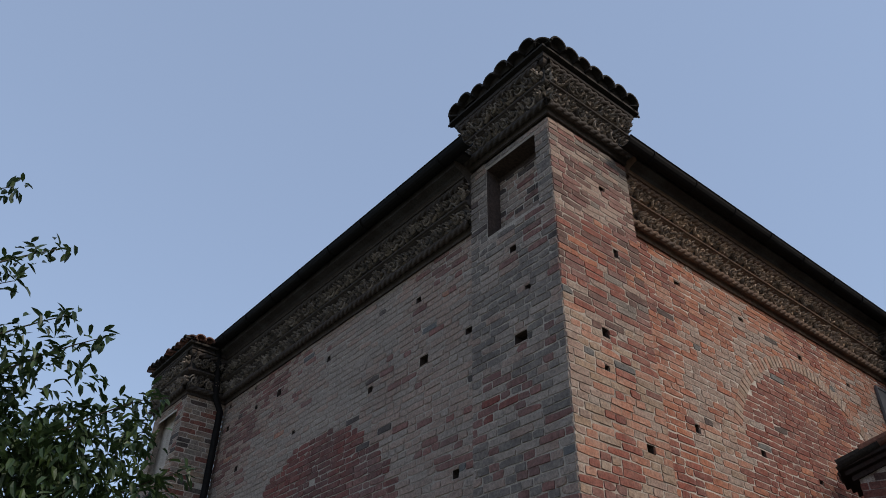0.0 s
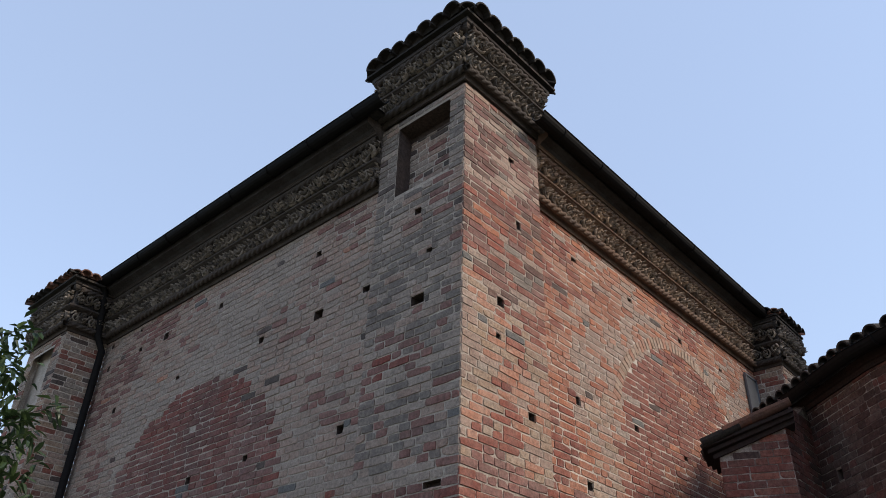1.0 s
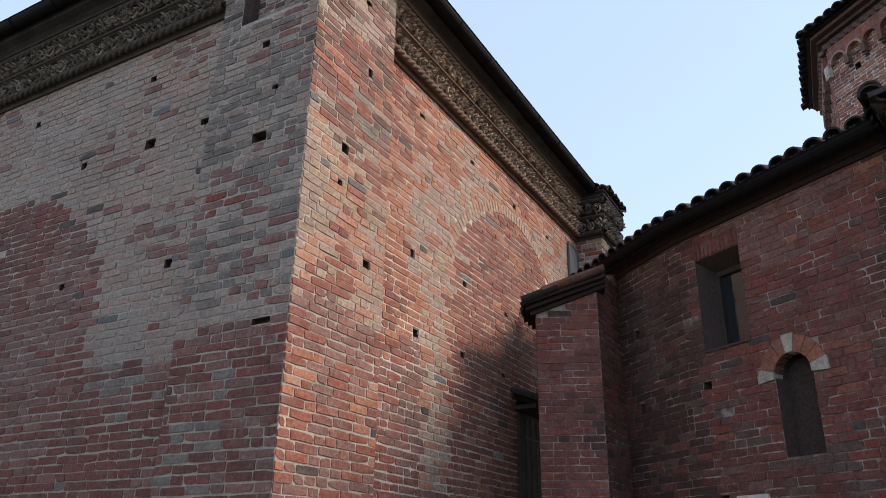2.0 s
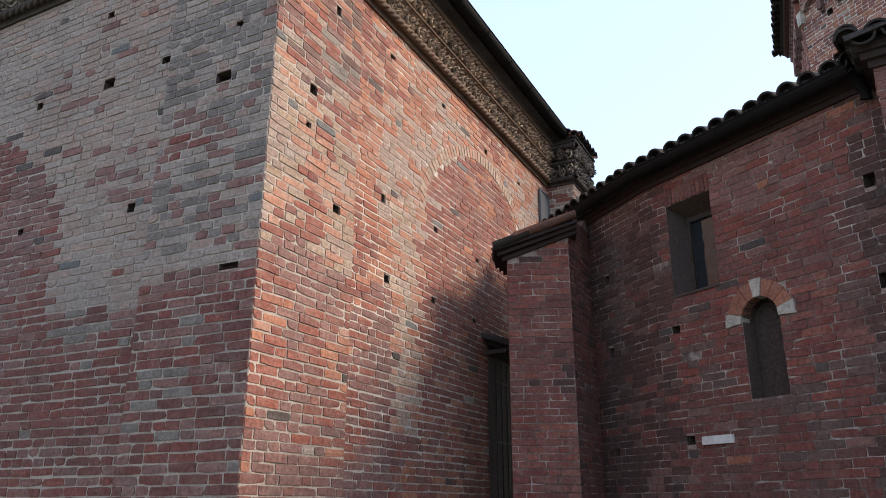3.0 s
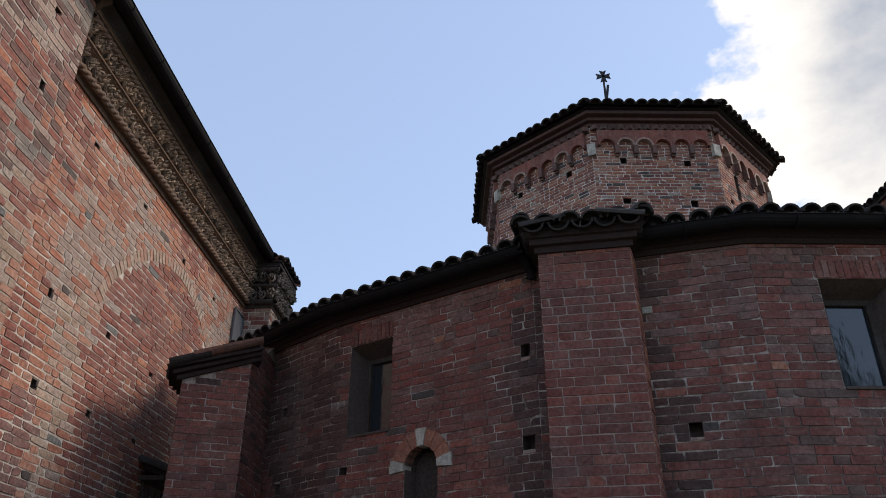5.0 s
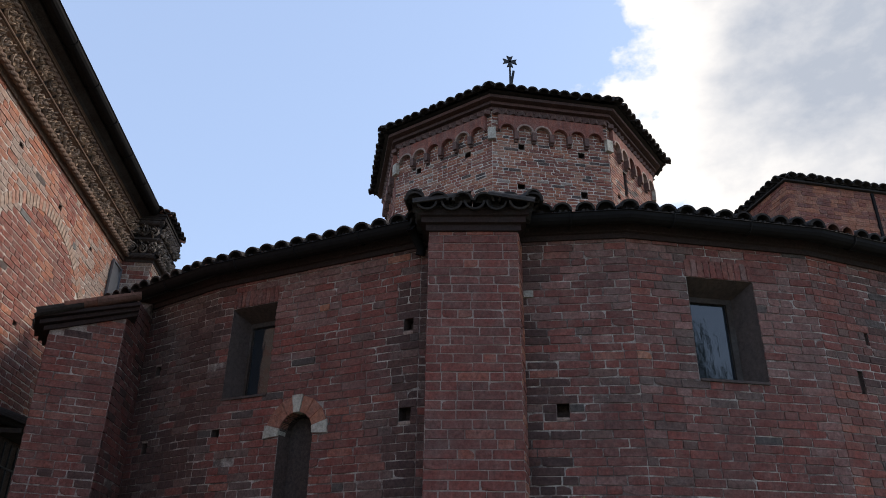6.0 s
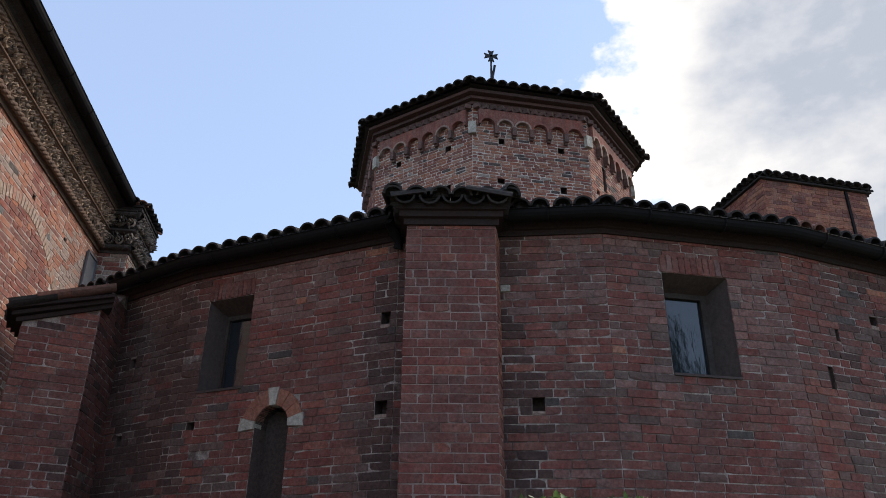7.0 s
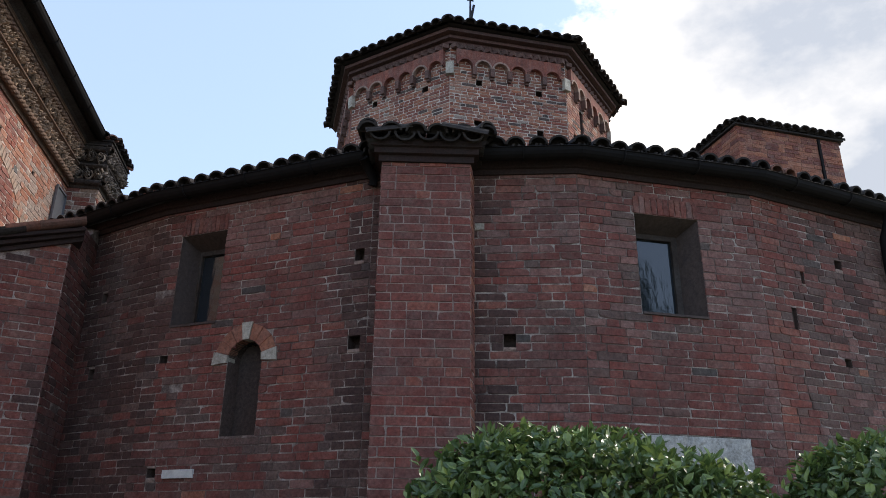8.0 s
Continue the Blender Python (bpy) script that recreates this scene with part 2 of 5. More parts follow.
def leaf_material(name, col, col2, rough):
    m = bpy.data.materials.new(name)
    m.use_nodes = True
    n, l = m.node_tree.nodes, m.node_tree.links
    b = n["Principled BSDF"]
    b.inputs["Roughness"].default_value = rough
    geo = n.new("ShaderNodeNewGeometry")
    ramp = n.new("ShaderNodeValToRGB")
    ramp.color_ramp.elements[0].color, ramp.color_ramp.elements[1].color = (*col, 1), (*col2, 1)
    mid = ramp.color_ramp.elements.new(0.72)
    mid.color = (*[(a * 0.75 + c * 0.25) for a, c in zip(col, col2)], 1)
    l.new(geo.outputs["Random Per Island"], ramp.inputs["Fac"])
    nz = n.new("ShaderNodeTexNoise")
    nz.inputs["Scale"].default_value = 60
    l.new(geo.outputs["Position"], nz.inputs["Vector"])
    mr = n.new("ShaderNodeMapRange")
    mr.inputs["To Min"].default_value, mr.inputs["To Max"].default_value = 0.7, 1.3
    l.new(nz.outputs["Fac"], mr.inputs["Value"])
    sc = n.new("ShaderNodeVectorMath")
    sc.operation = "SCALE"
    l.new(ramp.outputs["Color"], sc.inputs[0])
    l.new(mr.outputs["Result"], sc.inputs["Scale"])
    l.new(sc.outputs["Vector"], b.inputs["Base Color"])
    tr = n.new("ShaderNodeBsdfTranslucent")
    l.new(sc.outputs["Vector"], tr.inputs["Color"])
    mx = n.new("ShaderNodeMixShader")
    mx.inputs["Fac"].default_value = 0.22
    l.new(b.outputs["BSDF"], mx.inputs[1])
    l.new(tr.outputs["BSDF"], mx.inputs[2])
    l.new(mx.outputs["Shader"], n["Material Output"].inputs["Surface"])
    return m


M["leaf_tree"] = leaf_material("tree_leaf", (0.023, 0.047, 0.016), (0.068, 0.108, 0.03), 0.45)
M["leaf_hedge"] = leaf_material("laurel_leaf", (0.062, 0.11, 0.036), (0.27, 0.345, 0.10), 0.3)

glass = bpy.data.materials.new("window_glass")
glass.use_nodes = True
gb = glass.node_tree.nodes["Principled BSDF"]
gb.inputs["Base Color"].default_value = (0.02, 0.025, 0.03, 1)
gb.inputs["Roughness"].default_value = 0.04
gb.inputs["Specular IOR Level"].default_value = 0.9
gnz = glass.node_tree.nodes.new("ShaderNodeTexNoise")
gnz.inputs["Scale"].default_value, gnz.inputs["Detail"].default_value = 5.0, 3
gbp = glass.node_tree.nodes.new("ShaderNodeBump")
gbp.inputs["Strength"].default_value, gbp.inputs["Distance"].default_value = 0.06, 0.02
glass.node_tree.links.new(gnz.outputs["Fac"], gbp.inputs["Height"])
glass.node_tree.links.new(gbp.outputs["Normal"], gb.inputs["Normal"])
M["glass"] = glass


# ---- mesh helpers ----
rng = random.Random(7)


def mesh_from(name, verts, faces, mats, idx=None, smooth=False):
    me = bpy.data.meshes.new(name)
    me.from_pydata([tuple(v) for v in verts], [], faces)
    for m in mats if isinstance(mats, (list, tuple)) else [mats]:
        me.materials.append(m)
    if idx is not None:
        me.polygons.foreach_set("material_index", idx)
    if smooth:
        me.polygons.foreach_set("use_smooth", [True] * len(faces))
    me.update()
    return me


def part(name, me, parent, label="", m=None, kind=""):
    ob = new(name, me)
    ob.parent = parent
    if m is not None:
        ob.matrix_basis = m
    if label or kind:
        tagged(ob, label=label, kind=kind)
    return ob


def thing(name, label, category, kind="", group="", at=(0, 0, 0)):
    ob = new(name)
    ob.location = at
    ob.empty_display_size = 0.1
    return tagged(ob, label=label, category=category, kind=kind, group=group)


class Build:
    """Gathers vertices and faces of one mesh."""

    def __init__(self):
        self.v, self.f, self.i = [], [], []

    def quad(self, a, b, c, d, mi=0):
        k = len(self.v)
        self.v += [a, b, c, d]
        self.f.append((k, k + 1, k + 2, k + 3))
        self.i.append(mi)

    def add(self, verts, faces, mi=0):
        k = len(self.v)
        self.v += [tuple(p) for p in verts]
        self.f += [tuple(j + k for j in f) for f in faces]
        self.i += [mi] * len(faces)

    def box(self, m, sx, sy, sz, mi=0):
        c = [m @ Vector((x * sx / 2, y * sy / 2, z * sz / 2)) for x in (-1, 1) for y in (-1, 1) for z in (-1, 1)]
        self.add(c, [(0, 1, 3, 2), (4, 6, 7, 5), (0, 4, 5, 1), (2, 3, 7, 6), (0, 2, 6, 4), (1, 5, 7, 3)], mi)

    def mesh(self, name, mats, smooth=False):
        return mesh_from(name, self.v, self.f, mats, self.i, smooth)


class Face:
    """An upright wall plane: u runs to the right as seen from outside, n points outwards."""

    def __init__(self, a, b):
        self.o = Vector((a[0], a[1], 0))
        d = Vector((b[0] - a[0], b[1] - a[1], 0))
        self.len = d.length
        self.u = d.normalized()
        self.n = Vector((self.u.y, -self.u.x, 0))

    def at(self, u, z, out=0.0):
        return self.o + self.u * u + self.n * out + Vector((0, 0, z))

    def spot(self, u, z, out=0.0):
        m = Matrix((self.u, Vector((0, 0, 1)), self.n)).transposed().to_4x4()
        m.translation = self.at(u, z, out)
        return m


def panel(bd, face, u0, u1, z0, z1, holes=(), thick=0.3, top=None, mi=0, hole_mi=1):
    """A wall slab with real recesses (u0, u1, z0, z1, depth) sunk into it."""
    us = sorted({u0, u1, *[h[0] for h in holes], *[h[1] for h in holes]})
    zs = sorted({z0, z1, *[h[2] for h in holes], *[h[3] for h in holes]})
    us = [u for u in us if u0 <= u <= u1]
    zs = [z for z in zs if z0 <= z <= z1]
    for i in range(len(us) - 1):
        for j in range(len(zs) - 1):
            cu, cz = (us[i] + us[i + 1]) / 2, (zs[j] + zs[j + 1]) / 2
            if any(h[0] < cu < h[1] and h[2] < cz < h[3] for h in holes):
                continue
            bd.quad(face.at(us[i], zs[j]), face.at(us[i + 1], zs[j]), face.at(us[i + 1], zs[j + 1]), face.at(us[i], zs[j + 1]), mi)
    for h in holes:
        a, b, c, d, dep = h[:5]
        if dep > thick:
            continue
        F = [face.at(a, c), face.at(b, c), face.at(b, d), face.at(a, d)]
        B = [face.at(a, c, -dep), face.at(b, c, -dep), face.at(b, d, -dep), face.at(a, d, -dep)]
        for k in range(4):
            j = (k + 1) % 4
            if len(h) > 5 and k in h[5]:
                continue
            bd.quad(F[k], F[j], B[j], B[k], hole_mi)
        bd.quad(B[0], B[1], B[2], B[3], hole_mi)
    B = [face.at(u0, z0, -thick), face.at(u1, z0, -thick), face.at(u1, z1, -thick), face.at(u0, z1, -thick)]
    F = [face.at(u0, z0), face.at(u1, z0), face.at(u1, z1), face.at(u0, z1)]
    bd.quad(B[1], B[0], B[3], B[2], mi)
    for k in range(4):
        j = (k + 1) % 4
        bd.quad(F[k], B[k], B[j], F[j], mi)


BRICK_F = [(0, 1, 2, 3, 4, 5, 6, 7)] + [(8 + k, 8 + (k + 1) % 8, (k + 1) % 8, k) for k in range(8)]
BRICK_RING = ((-1, -1), (0, -1), (1, -1), (1, 0), (1, 1), (0, 1), (-1, 1), (-1, 0))


def brick_verts(L, H, r, back=0.02, worn=1.0):
    """One worn brick: ragged front edge, rounded corners, sides running back into the mortar."""
    w, h = L / 2, H / 2
    j = lambda s: r.uniform(-s, s)
    skew, out = j(0.12), []
    for sx, sy in BRICK_RING:
        q = 0.0015 if sx and sy else 0.0
        if sx and sy and r.random() < 0.15 * worn:
            q = r.uniform(0.006, 0.016)
        out.append((sx * (w - 0.0015 - q) + (j(0.004) * worn if sx else skew * w), sy * (h - 0.001 - q * 0.6) + j(0.004) * worn, j(0.002) - q * 0.25))
    for sx, sy in BRICK_RING:
        out.append((sx * (w + 0.002), sy * (h + 0.001), -back))
    return out


LIB = {}


def brick_mesh(kind, L, H, worn=1.0):
    """Shared brick meshes: five worn shapes for each colour and length."""
    key = (kind, round(L, 2), round(H, 3), worn, rng.randrange(5))
    if key not in LIB:
        LIB[key] = mesh_from("brick", brick_verts(key[1], key[2], rng, worn=worn), BRICK_F, M[kind])
    return LIB[key]


def lay(face, u0, u1, z0, z1, pick, parent, holes=(), course=0.0745, joint=0.012, near=None, limit=300, skip=None,
        lens=(0.25, 0.12), proud=0.006, seed=1, long_bias=0.55, shift=0.0, worn=1.0):
    """Courses of brick over a wall face. Those in the near stretch are parts of their own, the rest one joined mesh."""
    r = random.Random(seed)
    joined, kinds, made = Build(), [], 0
    k0 = int(math.floor((z0 - shift) / course))
    z = shift + k0 * course
    while z < z1 - 0.02:
        za, zb = max(z, z0), min(z + course, z1)
        zc, H = (za + zb) / 2, (zb - za) - joint * r.uniform(0.8, 1.2)
        if H > 0.02:
            spans = [(u0, u1)]
            for h in holes:
                if h[2] < zc + H * 0.12 and h[3] > zc - H * 0.12:
                    nxt = []
                    for a, b in spans:
                        if h[1] <= a or h[0] >= b:
                            nxt.append((a, b))
                        else:
                            if h[0] > a:
                                nxt.append((a, h[0]))
                            if h[1] < b:
                                nxt.append((h[1], b))
                    spans = nxt
            # cut pieces that close the course above and below a small recess
            for h in holes:
                if len(h) == 5 and h[1] - h[0] < 0.3 and h[2] < zc + H * 0.12 and h[3] > zc - H * 0.12:
                    for ra, rb in ((za, h[2]), (h[3], zb)):
                        if rb - ra > 0.014:
                            if "umber" not in kinds:
                                kinds.append("umber")
                            m = face.spot((h[0] + h[1]) / 2, (ra + rb) / 2, proud)
                            joined.add([m @ Vector(v) for v in brick_verts(h[1] - h[0] + 0.004, rb - ra - 0.004, r)], BRICK_F, kinds.index("umber"))
            for a, b in spans:
                u = a
                first = True
                while u < b - 0.02:
                    L = lens[0] if r.random() < long_bias else lens[1]
                    L *= r.uniform(0.93, 1.07)
                    if first:
                        L *= r.choice((0.5, 1.0, 0.75))
                        first = False
                    if b - (u + L + joint) < 0.07:
                        L = b - u - joint * 0.5
                    uc = u + L / 2
                    u += L + joint
                    if L < 0.03 or (skip and skip(uc, zc)):
                        continue
                    kind = pick(uc, zc, r)
                    if kind is None:
                        continue
                    out = proud + r.uniform(-0.0025, 0.0035) - (0.010 if r.random() < 0.0008 else 0)
                    wob = 0.011 * worn * noise.noise(Vector((uc * 0.9 + seed, zc * 2.0, 0.5)))
                    m = face.spot(uc, zc + wob + r.uniform(-0.003, 0.003) * worn, out) @ Matrix.Rotation(r.uniform(-0.010, 0.010) * worn, 4, "Z")
                    if near and made < limit and near[0] < uc < near[1] and near[2] < zc < near[3]:
                        ob = new("brick", brick_mesh(kind, L, H, worn))
                        ob.parent = parent
                        ob.matrix_basis = m
                        made += 1
                    else:
                        if kind not in kinds:
                            kinds.append(kind)
                        joined.add([m @ Vector(v) for v in brick_verts(L, H, r, worn=worn)], BRICK_F, kinds.index(kind))
        z += course
    if joined.f:
        part("brickwork", joined.mesh("brickwork", [M[k] for k in kinds]), parent, kind="stuff")


def chance(r, *pairs):
    x = r.random() * sum(w for _, w in pairs)
    for k, w in pairs:
        x -= w
        if x <= 0:
            return k
    return pairs[-1][0]


def mitred(path, off, closed=False):
    """Points of a plan line moved outwards by off."""
    out = []
    n = len(path)
    for i, p in enumerate(path):
        ns = []
        for a, b in ((i - 1, i), (i, i + 1)):
            if not closed and (a < 0 or b >= n):
                continue
            pa, pb = path[a % n], path[b % n]
            d = Vector((pb[0] - pa[0], pb[1] - pa[1])).normalized()
            ns.append(Vector((d.y, -d.x)))
        v = sum(ns, Vector((0, 0))).normalized()
        v = v / max(0.3, v.dot(ns[0]))
        out.append((p[0] + v.x * off, p[1] + v.y * off))
    return out


def sweep(bd, path, profile, closed=False, mi=0, ring=False, mis=None):
    """Draws a moulding profile of (out, z) along a plan line."""
    cols = [[(x, y, z) for x, y in mitred(path, o, closed)] for o, z in profile]
    n, m = len(path), len(profile)
    for j in range(m if ring else m - 1):
        lo, hi = cols[j], cols[(j + 1) % m]
        for i in range(n if closed else n - 1):
            k = (i + 1) % n
            bd.quad(lo[i], lo[k], hi[k], hi[i], mis.get(j, mi) if mis else mi)
    if not closed:
        for i in (0, n - 1):
            bd.add([c[i] for c in cols], [tuple(range(m)) if i else tuple(reversed(range(m)))], mi)


def rope(bd, a, b, rad=0.028, lobes=3, pitch=0.08, mi=0):
    """A twisted rope moulding between two points."""
    a, b = Vector(a), Vector(b)
    d = (b - a).normalized()
    side = d.cross(Vector((0, 0, 1))).normalized()
    up = side.cross(d)
    n, seg = max(4, int((b - a).length / 0.014)), 12
    vs, fs = [], []
    for i in range(n + 1):
        s = (b - a).length * i / n
        for k in range(seg):
            ph = 2 * math.pi * k / seg
            q = rad * (0.72 + 0.42 * abs(math.cos(lobes * 0.5 * (ph - 2 * math.pi * s / (pitch * lobes)))))
            vs.append(a + d * s + side * (q * math.cos(ph)) + up * (q * math.sin(ph)))
    for i in range(n):
        for k in range(seg):
            j = (k + 1) % seg
            fs.append((i * seg + k, i * seg + j, (i + 1) * seg + j, (i + 1) * seg + k))
    bd.add(vs, fs, mi)


def tube(bd, pts, rads, seg=8, mi=0):
    """A tapered round bar along points."""
    vs, fs = [], []
    for i, p in enumerate(pts):
        p = Vector(p)
        d = (Vector(pts[min(i + 1, len(pts) - 1)]) - Vector(pts[max(i - 1, 0)])).normalized()
        s = d.cross(Vector((0.31, 0.2, 0.93))).normalized()
        t = s.cross(d)
        q = rads[i] if isinstance(rads, (list, tuple)) else rads
        for k in range(seg):
            a = 2 * math.pi * k / seg
            vs.append(p + s * (q * math.cos(a)) + t * (q * math.sin(a)))
    for i in range(len(pts) - 1):
        for k in range(seg):
            j = (k + 1) % seg
            fs.append((i * seg + k, i * seg + j, (i + 1) * seg + j, (i + 1) * seg + k))
    fs += [tuple(range(seg)), tuple((len(pts) - 1) * seg + k for k in reversed(range(seg)))]
    bd.add(vs, fs, mi)


# ---- roof tiles ----
def half_tile(length=0.42, r0=0.085, r1=0.07, th=0.02, seg=8, flip=1):
    """A half-round clay tile running along +y from its lower end; flip -1 turns it into a channel."""
    vs, fs = [], []
    for y, rr in ((0, r0), (length, r1)):
        for q in (rr, rr - th):
            for k in range(seg + 1):
                a = math.pi * k / seg
                vs.append((q * math.cos(a), y, flip * q * math.sin(a) * 0.85))
    s = seg + 1
    for k in range(seg):
        fs += [(k, k + 1, 2 * s + k + 1, 2 * s + k), (s + k + 1, s + k, 3 * s + k, 3 * s + k + 1), (k + 1, k, s + k, s + k + 1), (2 * s + k, 2 * s + k + 1, 3 * s + k + 1, 3 * s + k)]
    fs += [(0, 2 * s, 3 * s, s), (seg, s + seg, 3 * s + seg, 2 * s + seg)]
    if flip > 0:
        # mortar bedding that closes the lower end
        b = len(vs)
        vs += [((r0 - th) * 1.02 * math.cos(math.pi * k / seg), 0.09, (r0 - th) * 0.87 * math.sin(math.pi * k / seg)) for k in range(seg + 1)]
        fs.append(tuple(range(b, b + seg + 1)))
    return vs, fs


TILES = {}


def tile_mesh(kind, r0, flip):
    key = (kind, r0, flip)
    if key not in TILES:
        v, f = half_tile(r0=r0, r1=r0 * 0.84, flip=flip)
        TILES[key] = mesh_from("roof_tile", v, f, M[kind], smooth=False)
    return TILES[key]


def tile_edge(parent, a, b, z, slope, step=0.19, kind="tile", over=0.06, rows=1, r0=None, mixed=0.0, seed=3, covers_only=False, hip=0.0):
    """Rows of half-round tiles on an eave from a to b (plan), rising inwards. The eave row are parts; rows above are joined."""
    r = random.Random(seed)
    f = Face(a, b)
    n = max(1, round(f.len / step))
    st = f.len / n
    r0 = r0 or st * 0.47
    back = Build()
    base = Matrix((f.u, -f.n * math.cos(slope) + Vector((0, 0, math.sin(slope))), f.n * math.sin(slope) + Vector((0, 0, math.cos(slope))))).transposed().to_4x4()
    for row in range(rows):
        for i in range(n + 1):
            for flip in (1, -1):
                if flip < 0 and (i == n or covers_only):
                    continue
                cut = hip * (row * 0.33 + 0.16)
                if hip and not cut - 0.02 < i * st < f.len - cut + 0.02:
                    continue
                u = i * st + (0 if flip > 0 else st / 2) + r.uniform(-0.012, 0.012)
                m = base.copy()
                d = row * 0.33 - over + r.uniform(-0.018, 0.018) - (0.0 if flip > 0 else 0.015)
                m.translation = f.at(u, z) + (base.to_3x3() @ Vector((0, d, (0.035 if flip > 0 else 0.03) + row * 0.004)))
                m = m @ Matrix.Rotation(r.uniform(-0.05, 0.05), 4, "Z") @ Matrix.Rotation(r.uniform(-0.04, 0.04), 4, "Y")
                kd = "tile_red" if r.random() < mixed else kind
                if row == 0:
                    ob = new("roof_tile", tile_mesh(kd, round(r0, 3), flip))
                    ob.parent = parent
                    ob.matrix_basis = m
                else:
                    v, fc = half_tile(r0=r0, r1=r0 * 0.84, flip=flip, seg=5)
                    back.add([m @ Vector(p) for p in v], fc)
    if back.f:
        part("tile_rows", back.mesh("tile_rows", [M[kind]]), parent, kind="stuff")


# ---- terracotta ornament ----
def scroll_mesh(seed, w=0.25, h=0.17, mat="terracotta"):
    """A frieze piece in high relief: a winding stem, a curled volute and leaf lobes round a rosette."""
    r = random.Random(seed)
    bd = Build()
    s = 1 if seed % 2 else -1
    stem = [Vector((-w / 2 + w * i / 10, s * h * 0.30 * math.sin(2 * math.pi * i / 10 + 0.4), 0.012 + 0.008 * math.sin(i))) for i in range(11)]
    tube(bd, stem, 0.011, 5)
    for cx, sg in ((-w * 0.24, -s), (w * 0.25, s)):
        pts = []
        for i in range(15):
            a = i * 0.62
            q = h * 0.34 * (1 - i / 19)
            pts.append(Vector((cx + q * math.cos(a * sg + 1), sg * 0.012 + q * math.sin(a * sg + 1), 0.014 + i * 0.0016)))
        tube(bd, pts, [0.012 - i * 0.0004 for i in range(15)], 5)
        for k in range(6):
            a = k * math.pi / 3 + r.random()
            lobe(bd, Vector((cx + 0.02 * math.cos(a), sg * 0.012 + 0.02 * math.sin(a), 0.03)), a, 0.026, 0.014, 0.02, r)
    for k in range(20):
        p = Vector((r.uniform(-w / 2, w / 2), r.uniform(-h / 2, h / 2) * 0.95, 0.006))
        lobe(bd, p, r.uniform(0, 6.28), r.uniform(0.022, 0.042), r.uniform(0.010, 0.018), r.uniform(0.018, 0.034), r)
    me = bd.mesh("scroll_tile", [M[mat]])
    return me


def lobe(bd, p, a, ln, wd, ht, r):
    """A curled leaf lobe."""
    d, q = Vector((math.cos(a), math.sin(a), 0)), Vector((-math.sin(a), math.cos(a), 0))
    up = Vector((0, 0, ht))
    v = [p - d * ln * 0.4, p + q * wd, p + d * ln * 0.75 + up * 0.5, p - q * wd, p + up, p + d * ln * 0.4 + up * 1.15]
    bd.add(v, [(0, 4, 1), (0, 3, 4), (1, 4, 5), (4, 3, 5), (1, 5, 2), (5, 3, 2)])


SCROLLS = {}


def frieze(parent, face, u0, u1, zc, out, h, seed, mat="terracotta"):
    n = max(1, round((u1 - u0) / 0.25))
    w = (u1 - u0) / n
    r = random.Random(seed)
    for i in range(n):
        key = (r.randrange(6), mat)
        if key not in SCROLLS:
            SCROLLS[key] = scroll_mesh(key[0] + 11, mat=mat)
        ob = new("scroll_tile", SCROLLS[key])
        ob.parent = parent
        ob.matrix_basis = face.spot(u0 + (i + 0.5) * w, zc, out) @ Matrix.Diagonal((w / 0.25, h / 0.17, 2.3, 1))

# ---- ground ----
gd = Build()
for i in range(-6, 6):
    for j in range(-6, 6):
        s = 60
        gd.quad((i * s, j * s, 0), ((i + 1) * s, j * s, 0), ((i + 1) * s, (j + 1) * s, 0), (i * s, (j + 1) * s, 0))
tagged(new("ground", gd.mesh("ground", [M["ground"]])), "gravel and grass ground round the church", "ground", kind="structure")

# ---- plan of the transept ----
XC, YC = 4.09, 3.68          # arris of the corner pier
XW, YW = 4.15, 3.82          # faces of the walls behind it
PL, PR = 4.85, 5.29          # ends of the corner pier on either face
YE, XE = 10.72, 10.94        # where the far piers begin
Z_COR, Z_EAVE = 6.47, 7.33   # foot of the cornice, eave
church = thing("church_transept", "tall brick transept with terracotta cornices and corner piers", "church")
west, south = Face((XW, YE), (XW, PL)), Face((PR, YW), (XE, YW))
pier_w, pier_s = Face((XC, PL), (XC, YC)), Face((XC, YC), (PR, YC))


def hole(u, z, w=0.10, h=0.08, d=0.13):
    w, h = w * (0.8 + 0.2 * ((u * 7.3) % 1)), h * (0.85 + 0.3 * ((u * 3.7 + z) % 1))
    return (u - w / 2, u + w / 2, z - h / 2, z + h / 2, d)


holes_w = [hole(YE - y, z, *s) for y, z, *s in (
    (5.81, 6.07), (5.68, 5.28, 0.15, 0.09), (8.92, 6.05, 0.15, 0.1), (6.65, 5.29), (9.70, 6.40, 0.1, 0.08), (9.58, 6.05), (10.5, 6.38, 0.1, 0.09), (10.45, 6.0, 0.09, 0.08),
    (7.66, 6.07), (4.97, 5.32), (6.58, 3.96), (7.60, 3.92), (8.35, 5.30), (9.9, 5.25, 0.1, 0.08), (5.15, 3.95, 0.1, 0.08))]
niche = (PL - 4.60, PL - 3.87, 6.22, 7.12, 0.20)
holes_pw = [niche, hole(PL - 4.20, 4.91, 0.17, 0.10), hole(PL - 4.25, 5.89, 0.1, 0.08), hole(PL - 4.08, 5.37, 0.08, 0.07), hole(PL - 3.95, 3.25, 0.2, 0.05, 0.06)]
holes_s = [hole(x - PR, z, *s) for x, z, *s in (
    (6.10, 6.12), (7.29, 6.12), (8.52, 6.06), (5.98, 4.46, 0.09, 0.10), (9.68, 6.05), (6.09, 3.66), (7.10, 4.50), (7.05, 3.67), (8.19, 4.46), (8.09, 3.66))]
